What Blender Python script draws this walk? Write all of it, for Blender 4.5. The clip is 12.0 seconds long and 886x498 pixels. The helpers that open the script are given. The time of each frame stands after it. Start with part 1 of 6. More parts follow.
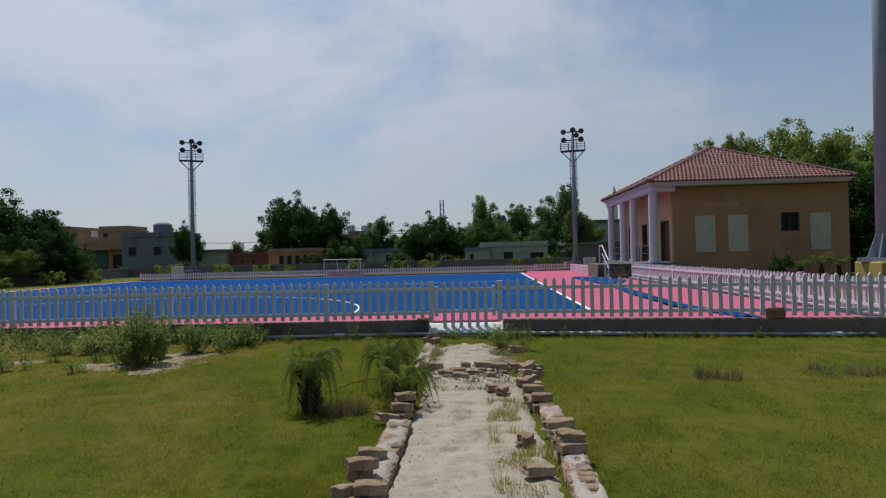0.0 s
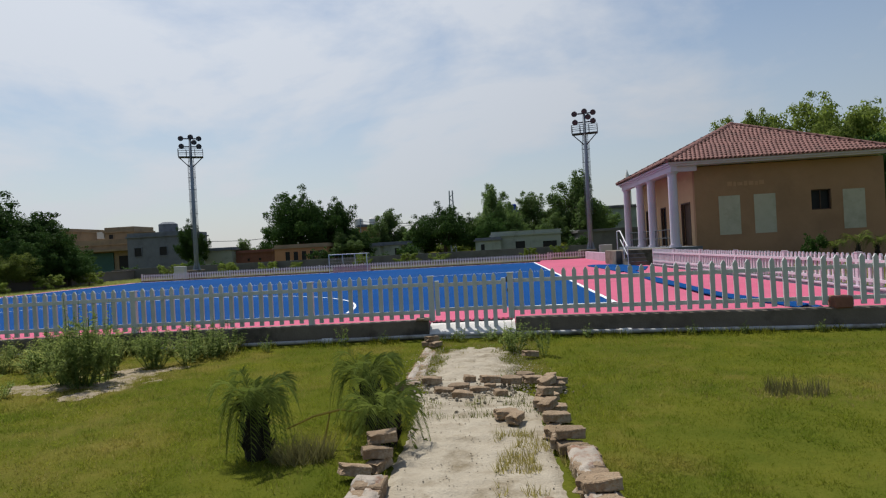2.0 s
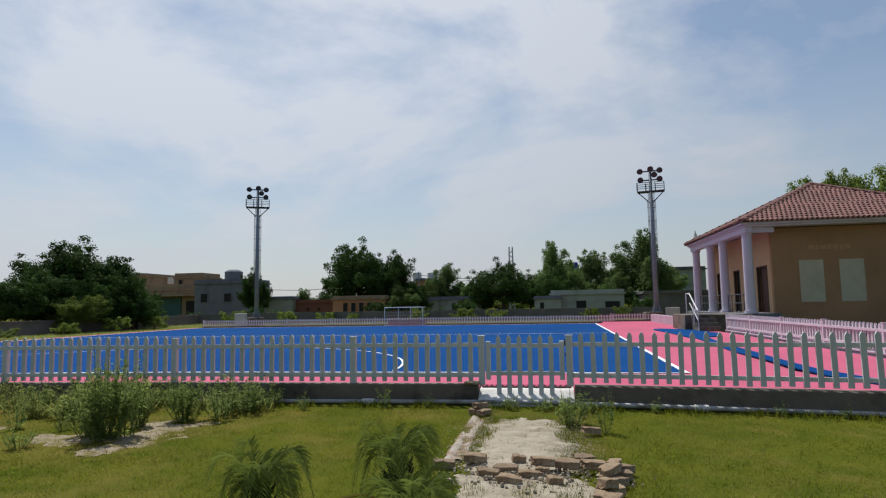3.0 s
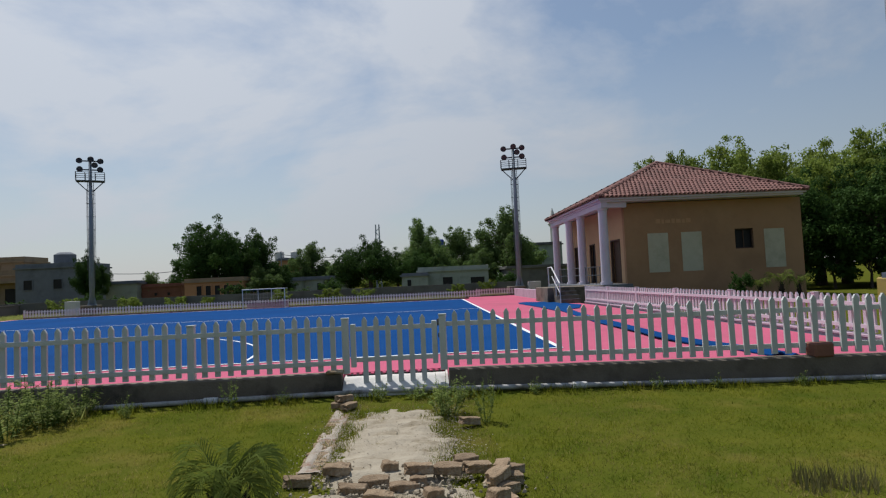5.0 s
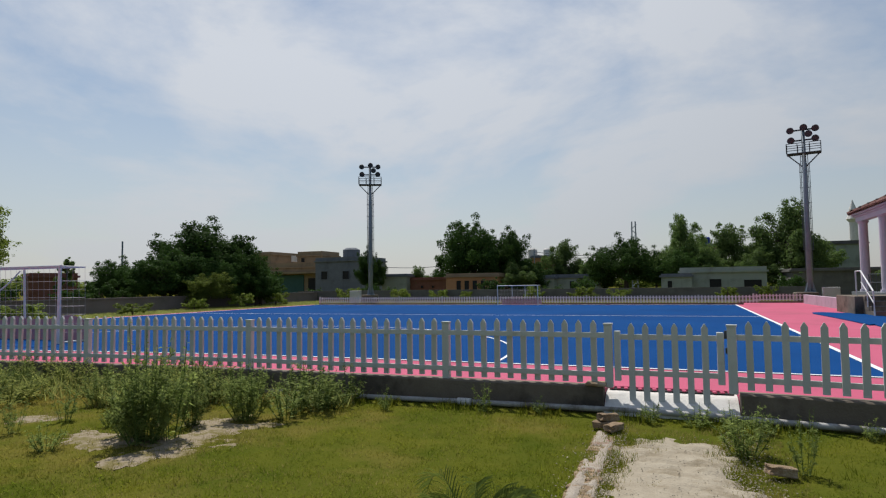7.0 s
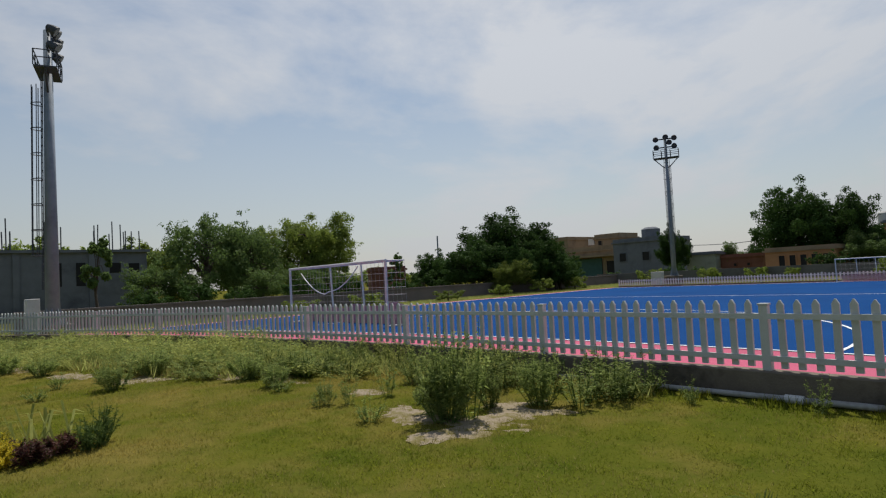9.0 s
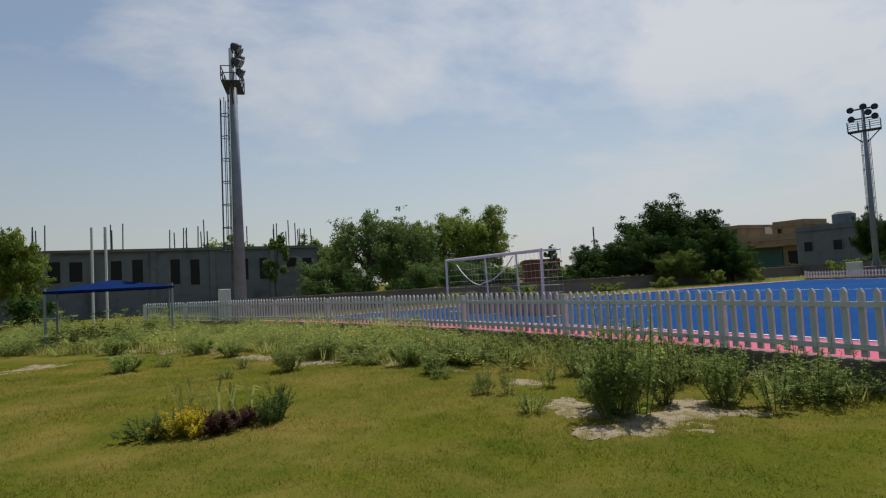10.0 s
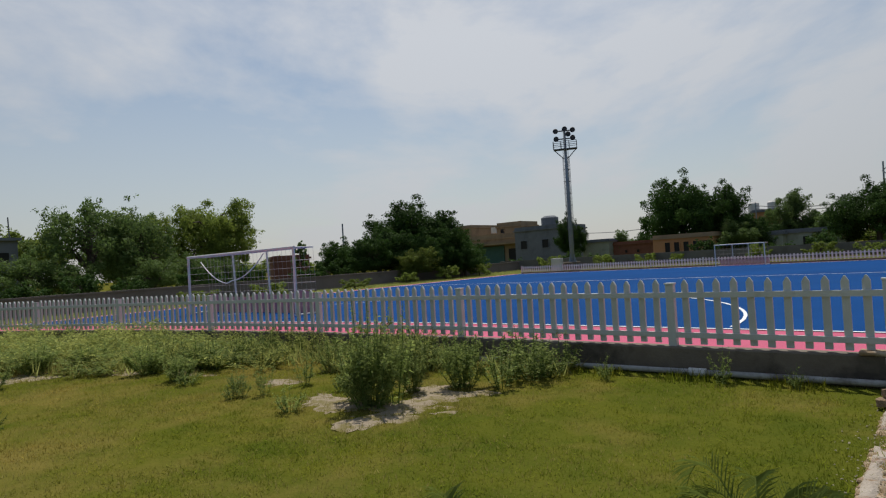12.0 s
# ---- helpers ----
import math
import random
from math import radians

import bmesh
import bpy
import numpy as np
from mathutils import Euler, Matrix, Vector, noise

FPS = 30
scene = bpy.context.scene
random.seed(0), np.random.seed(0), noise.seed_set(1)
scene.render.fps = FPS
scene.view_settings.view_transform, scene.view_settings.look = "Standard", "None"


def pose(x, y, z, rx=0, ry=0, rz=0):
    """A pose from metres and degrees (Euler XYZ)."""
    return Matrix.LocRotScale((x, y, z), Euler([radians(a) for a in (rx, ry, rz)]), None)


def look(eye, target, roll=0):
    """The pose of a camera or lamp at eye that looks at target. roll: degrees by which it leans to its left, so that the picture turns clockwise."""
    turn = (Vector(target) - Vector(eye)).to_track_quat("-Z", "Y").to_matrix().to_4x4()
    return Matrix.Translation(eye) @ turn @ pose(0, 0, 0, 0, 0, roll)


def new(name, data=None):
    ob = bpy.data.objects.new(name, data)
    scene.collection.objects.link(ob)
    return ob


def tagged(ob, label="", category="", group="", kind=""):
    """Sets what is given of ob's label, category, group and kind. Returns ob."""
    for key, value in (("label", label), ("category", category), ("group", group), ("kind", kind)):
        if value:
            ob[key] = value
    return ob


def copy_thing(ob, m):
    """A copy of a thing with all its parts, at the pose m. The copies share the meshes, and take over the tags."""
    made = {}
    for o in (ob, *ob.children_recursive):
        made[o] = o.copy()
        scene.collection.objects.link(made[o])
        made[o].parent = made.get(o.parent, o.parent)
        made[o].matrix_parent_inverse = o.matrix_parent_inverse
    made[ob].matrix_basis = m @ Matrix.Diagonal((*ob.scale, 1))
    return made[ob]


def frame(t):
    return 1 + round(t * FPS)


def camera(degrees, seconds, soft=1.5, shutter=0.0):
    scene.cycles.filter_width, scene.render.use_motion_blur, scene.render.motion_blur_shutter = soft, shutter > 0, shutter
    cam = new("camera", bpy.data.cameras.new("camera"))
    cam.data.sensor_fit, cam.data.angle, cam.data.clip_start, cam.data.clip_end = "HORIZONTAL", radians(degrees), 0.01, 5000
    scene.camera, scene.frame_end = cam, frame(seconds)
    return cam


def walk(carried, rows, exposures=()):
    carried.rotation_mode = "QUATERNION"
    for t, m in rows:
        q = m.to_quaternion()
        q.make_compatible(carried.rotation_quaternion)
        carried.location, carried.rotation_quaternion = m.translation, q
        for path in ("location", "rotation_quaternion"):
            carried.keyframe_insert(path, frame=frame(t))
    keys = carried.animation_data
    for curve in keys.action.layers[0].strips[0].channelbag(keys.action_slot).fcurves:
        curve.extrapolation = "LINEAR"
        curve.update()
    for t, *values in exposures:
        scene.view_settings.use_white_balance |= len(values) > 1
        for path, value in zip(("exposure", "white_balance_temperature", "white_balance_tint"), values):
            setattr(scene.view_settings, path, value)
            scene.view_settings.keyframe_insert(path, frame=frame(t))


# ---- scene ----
cam = camera(72.8, 12.0, soft=1.2)
PATH = [
    (0, (0.876, -1.418, 1.518), (0.767, 0.578, 1.539), -1.4),
    (0.5, (0.935, -0.957, 1.52), (0.938, 1.042, 1.492), -1.8),
    (1, (0.969, -0.604, 1.545), (0.904, 1.394, 1.619), -1.8),
    (1.5, (0.991, -0.251, 1.48), (1.004, 1.749, 1.454), -0.1),
    (2, (0.975, 0.173, 1.469), (0.825, 2.168, 1.465), -3.1),
    (2.5, (0.955, 0.618, 1.473), (0.571, 2.577, 1.606), 0.9),
    (2.7, (0.976, 0.721, 1.477), (0.604, 2.679, 1.643), -0.1),
    (4.3, (1.081, 1.363, 1.493), (0.839, 3.338, 1.701), -1.4),
    (4.5, (1.066, 1.496, 1.482), (0.987, 3.488, 1.636), -0.2),
    (5, (0.953, 1.873, 1.47), (1.052, 3.868, 1.572), -2.6),
    (5.5, (0.899, 2.163, 1.415), (0.916, 4.162, 1.474), -1.0),
    (6, (0.856, 2.474, 1.419), (0.553, 4.448, 1.518), 0.7),
    (6.5, (0.786, 2.582, 1.46), (0.347, 4.532, 1.533), -1.1),
    (6.7, (0.743, 2.623, 1.487), (0.193, 4.543, 1.582), -0.9),
    (8.3, (0.704, 3.118, 1.463), (-0.502, 4.71, 1.562), -3.0),
    (8.5, (0.631, 3.116, 1.445), (-0.654, 4.645, 1.543), -3.0),
    (9, (0.63, 3.122, 1.465), (-0.873, 4.438, 1.563), -3.0),
    (9.5, (0.418, 3.242, 1.399), (-1.253, 4.335, 1.515), -2.8),
    (10, (0.337, 3.243, 1.364), (-1.448, 4.14, 1.469), -3.1),
    (10.5, (0.318, 3.273, 1.326), (-1.515, 4.065, 1.44), -2.4),
    (11, (0.33, 3.3, 1.328), (-1.503, 4.092, 1.444), -2.0),
    (11.5, (0.347, 3.368, 1.283), (-1.343, 4.434, 1.373), -1.9),
    (12, (0.41, 3.042, 1.421), (-0.867, 4.581, 1.463), -3.5),
]
walk(cam, [(t, look(eye, aim, roll)) for t, eye, aim, roll in PATH],
     exposures=[(0, -0.24, 5950, 10), (0.5, -0.04, 6400, 10), (1.5, 0.04, 6300, 10), (2.7, 0.03, 6250, 10), (4.3, -0.35, 5950, 10), (4.6, -0.34, 5950, 10), (5, -0.14, 6200, 10), (5.5, 0.03, 6300, 10),
                (6.5, -0.02, 6350, 10), (8.5, -0.14, 6500, 10), (9.5, -0.12, 6500, 10), (10.5, -0.09, 6500, 10), (12, -0.17, 6500, 10)])

# ---- world, sun, exposure ----
SUN_ELEV, SUN_AZ = 62.0, -38.0          # degrees; azimuth from +y towards +x
world = bpy.data.worlds.new("sky")
scene.world = world
world.use_nodes = True
wn, wl = world.node_tree.nodes, world.node_tree.links
wn.clear()
w_out = wn.new("ShaderNodeOutputWorld")
w_bg = wn.new("ShaderNodeBackground")
w_bg.inputs["Strength"].default_value = 0.085
w_sky = wn.new("ShaderNodeTexSky")
w_sky.sky_type = "NISHITA"
w_sky.sun_disc = False
w_sky.sun_elevation = radians(SUN_ELEV)
w_sky.sun_rotation = radians(SUN_AZ)
w_sky.air_density, w_sky.dust_density, w_sky.ozone_density = 1.3, 0.5, 2.5
w_tc = wn.new("ShaderNodeTexCoord")
w_map = wn.new("ShaderNodeMapping")
w_map.inputs["Scale"].default_value = (1.0, 1.0, 2.4)
w_map.inputs["Rotation"].default_value = (0.0, radians(9), radians(20))
w_n1 = wn.new("ShaderNodeTexNoise")
w_n1.inputs["Scale"].default_value, w_n1.inputs["Detail"].default_value, w_n1.inputs["Roughness"].default_value = 1.5, 8.0, 0.58
w_n1.inputs["Distortion"].default_value = 0.25
w_ramp = wn.new("ShaderNodeValToRGB")
w_ramp.color_ramp.elements[0].position, w_ramp.color_ramp.elements[1].position = 0.40, 0.60
w_sep = wn.new("ShaderNodeSeparateXYZ")
w_hz = wn.new("ShaderNodeMapRange")      # haze thickens towards the horizon
w_hz.inputs["From Min"].default_value, w_hz.inputs["From Max"].default_value = 0.02, 0.34
w_hz.inputs["To Min"].default_value, w_hz.inputs["To Max"].default_value = 0.72, 0.17
w_max = wn.new("ShaderNodeMath")
w_max.operation = "MAXIMUM"
w_mul = wn.new("ShaderNodeMath")
w_mul.operation = "MULTIPLY"
w_mul.inputs[1].default_value = 0.88
w_mix = wn.new("ShaderNodeMixRGB")
w_dot = wn.new("ShaderNodeVectorMath")
w_dot.operation = "DOT_PRODUCT"
_el, _az = radians(SUN_ELEV), radians(SUN_AZ)
w_dot.inputs[1].default_value = (math.sin(_az) * math.cos(_el), math.cos(_az) * math.cos(_el), math.sin(_el))
w_glow = wn.new("ShaderNodeMapRange")    # clouds are brighter towards the sun
w_glow.inputs["From Min"].default_value, w_glow.inputs["From Max"].default_value = -0.25, 0.75
w_glow.inputs["To Min"].default_value, w_glow.inputs["To Max"].default_value = 0.22, 1.0
w_cloud = wn.new("ShaderNodeMixRGB")
w_cloud.inputs["Color1"].default_value, w_cloud.inputs["Color2"].default_value = (0, 0, 0, 1), (8.35, 8.6, 9.0, 1)
wl.new(w_tc.outputs["Generated"], w_dot.inputs[0])
wl.new(w_dot.outputs["Value"], w_glow.inputs["Value"])
wl.new(w_glow.outputs["Result"], w_cloud.inputs["Fac"])
wl.new(w_cloud.outputs["Color"], w_mix.inputs["Color2"])
wl.new(w_tc.outputs["Generated"], w_map.inputs["Vector"])
wl.new(w_map.outputs["Vector"], w_n1.inputs["Vector"])
w_bank = wn.new("ShaderNodeVectorMath")   # a broad bank of cloud lies to the north-west
w_bank.operation = "DOT_PRODUCT"
w_bank.inputs[1].default_value = (math.sin(radians(-38)) * 0.93, math.cos(radians(-38)) * 0.93, 0.37)
w_bias = wn.new("ShaderNodeMapRange")
w_bias.inputs["From Min"].default_value, w_bias.inputs["From Max"].default_value = 0.53, 1.0
w_bias.inputs["To Min"].default_value, w_bias.inputs["To Max"].default_value = -0.13, 0.085
w_add = wn.new("ShaderNodeMath")
wl.new(w_tc.outputs["Generated"], w_bank.inputs[0])
wl.new(w_bank.outputs["Value"], w_bias.inputs["Value"])
wl.new(w_bias.outputs["Result"], w_add.inputs[0])
wl.new(w_n1.outputs["Fac"], w_add.inputs[1])
wl.new(w_add.outputs["Value"], w_ramp.inputs["Fac"])
wl.new(w_tc.outputs["Generated"], w_sep.inputs["Vector"])
wl.new(w_sep.outputs["Z"], w_hz.inputs["Value"])
wl.new(w_ramp.outputs["Color"], w_mul.inputs[0])
wl.new(w_mul.outputs["Value"], w_max.inputs[0])
wl.new(w_hz.outputs["Result"], w_max.inputs[1])
wl.new(w_max.outputs["Value"], w_mix.inputs["Fac"])
wl.new(w_sky.outputs["Color"], w_mix.inputs["Color1"])
wl.new(w_mix.outputs["Color"], w_bg.inputs["Color"])
wl.new(w_bg.outputs["Background"], w_out.inputs["Surface"])

sun_data = bpy.data.lights.new("sun", "SUN")
sun_data.energy, sun_data.angle, sun_data.color = 4.15, radians(0.6), (1.0, 0.95, 0.87)
sun = new("sun", sun_data)
_ce = math.cos(radians(SUN_ELEV))
SUN_FROM = Vector((math.sin(radians(SUN_AZ)) * _ce, math.cos(radians(SUN_AZ)) * _ce, math.sin(radians(SUN_ELEV))))
sun.matrix_world = look(SUN_FROM * 80, (0, 0, 0))


# ---- materials ----
def mat(name, a, b, scale=6.0, rough=0.8, bump=0.2, fine=60.0, metal=0.0, vary=0.0, spec=0.3, c=None, cscale=1.0, cpos=(0.5, 0.7), through_light=0.0, west=0.0):
    """Two colours mixed by noise at two scales, fine relief, an optional third colour in patches, and variation from piece to piece."""
    m = bpy.data.materials.new(name)
    m.use_nodes = True
    n, l = m.node_tree.nodes, m.node_tree.links
    p = n["Principled BSDF"]
    tc = n.new("ShaderNodeTexCoord")
    n1 = n.new("ShaderNodeTexNoise")
    n1.inputs["Scale"].default_value, n1.inputs["Detail"].default_value, n1.inputs["Roughness"].default_value = scale, 5, 0.6
    n2 = n.new("ShaderNodeTexNoise")
    n2.inputs["Scale"].default_value, n2.inputs["Detail"].default_value = fine, 3
    l.new(tc.outputs["Object"], n1.inputs["Vector"])
    l.new(tc.outputs["Object"], n2.inputs["Vector"])
    addn = n.new("ShaderNodeMath")
    addn.operation = "MULTIPLY_ADD"
    addn.inputs[1].default_value = 0.45
    l.new(n2.outputs["Fac"], addn.inputs[0])
    half = n.new("ShaderNodeMath")
    half.operation = "MULTIPLY_ADD"
    half.inputs[1].default_value, half.inputs[2].default_value = 1.5, -0.48
    l.new(n1.outputs["Fac"], half.inputs[0])
    l.new(half.outputs[0], addn.inputs[2])
    mx = n.new("ShaderNodeMixRGB")
    mx.inputs["Color1"].default_value, mx.inputs["Color2"].default_value = (*a, 1), (*b, 1)
    l.new(addn.outputs[0], mx.inputs["Fac"])
    out = mx.outputs["Color"]
    if c:
        n3 = n.new("ShaderNodeTexNoise")
        n3.inputs["Scale"].default_value, n3.inputs["Detail"].default_value = cscale, 6
        n3.inputs["Roughness"].default_value = 0.65
        l.new(tc.outputs["Object"], n3.inputs["Vector"])
        r = n.new("ShaderNodeMapRange")
        r.inputs["From Min"].default_value, r.inputs["From Max"].default_value = cpos
        l.new(n3.outputs["Fac"], r.inputs["Value"])
        if west:                                  # drier towards the west
            sp = n.new("ShaderNodeSeparateXYZ")
            l.new(tc.outputs["Object"], sp.inputs["Vector"])
            gr = n.new("ShaderNodeMapRange")
            gr.inputs["From Min"].default_value, gr.inputs["From Max"].default_value = -0.6, -4.5
            gr.inputs["To Max"].default_value = west
            l.new(sp.outputs["X"], gr.inputs["Value"])
            ad = n.new("ShaderNodeMath")
            l.new(n3.outputs["Fac"], ad.inputs[0])
            l.new(gr.outputs["Result"], ad.inputs[1])
            l.new(ad.outputs[0], r.inputs["Value"])
        m2 = n.new("ShaderNodeMixRGB")
        m2.inputs["Color2"].default_value = (*c, 1)
        l.new(r.outputs["Result"], m2.inputs["Fac"])
        l.new(out, m2.inputs["Color1"])
        out = m2.outputs["Color"]
    if vary:
        geo = n.new("ShaderNodeNewGeometry")
        oi = n.new("ShaderNodeObjectInfo")
        s = n.new("ShaderNodeMath")
        s.operation = "ADD"
        l.new(geo.outputs["Random Per Island"], s.inputs[0])
        l.new(oi.outputs["Random"], s.inputs[1])
        r = n.new("ShaderNodeMapRange")
        r.inputs["From Max"].default_value = 2.0
        r.inputs["To Min"].default_value, r.inputs["To Max"].default_value = 1 - vary, 1 + vary
        l.new(s.outputs[0], r.inputs["Value"])
        hsv = n.new("ShaderNodeHueSaturation")
        l.new(r.outputs["Result"], hsv.inputs["Value"])
        l.new(out, hsv.inputs["Color"])
        out = hsv.outputs["Color"]
    l.new(out, p.inputs["Base Color"])
    p.inputs["Roughness"].default_value, p.inputs["Metallic"].default_value = rough, metal
    p.inputs["Specular IOR Level"].default_value = spec
    if bump:
        bp = n.new("ShaderNodeBump")
        bp.inputs["Strength"].default_value, bp.inputs["Distance"].default_value = bump, 0.02
        l.new(addn.outputs[0], bp.inputs["Height"])
        l.new(bp.outputs["Normal"], p.inputs["Normal"])
    if through_light:
        tr = n.new("ShaderNodeBsdfTranslucent")
        l.new(out, tr.inputs["Color"])
        ms = n.new("ShaderNodeMixShader")
        ms.inputs["Fac"].default_value = through_light
        l.new(p.outputs["BSDF"], ms.inputs[1])
        l.new(tr.outputs["BSDF"], ms.inputs[2])
        l.new(ms.outputs["Shader"], n["Material Output"].inputs["Surface"])
    return m


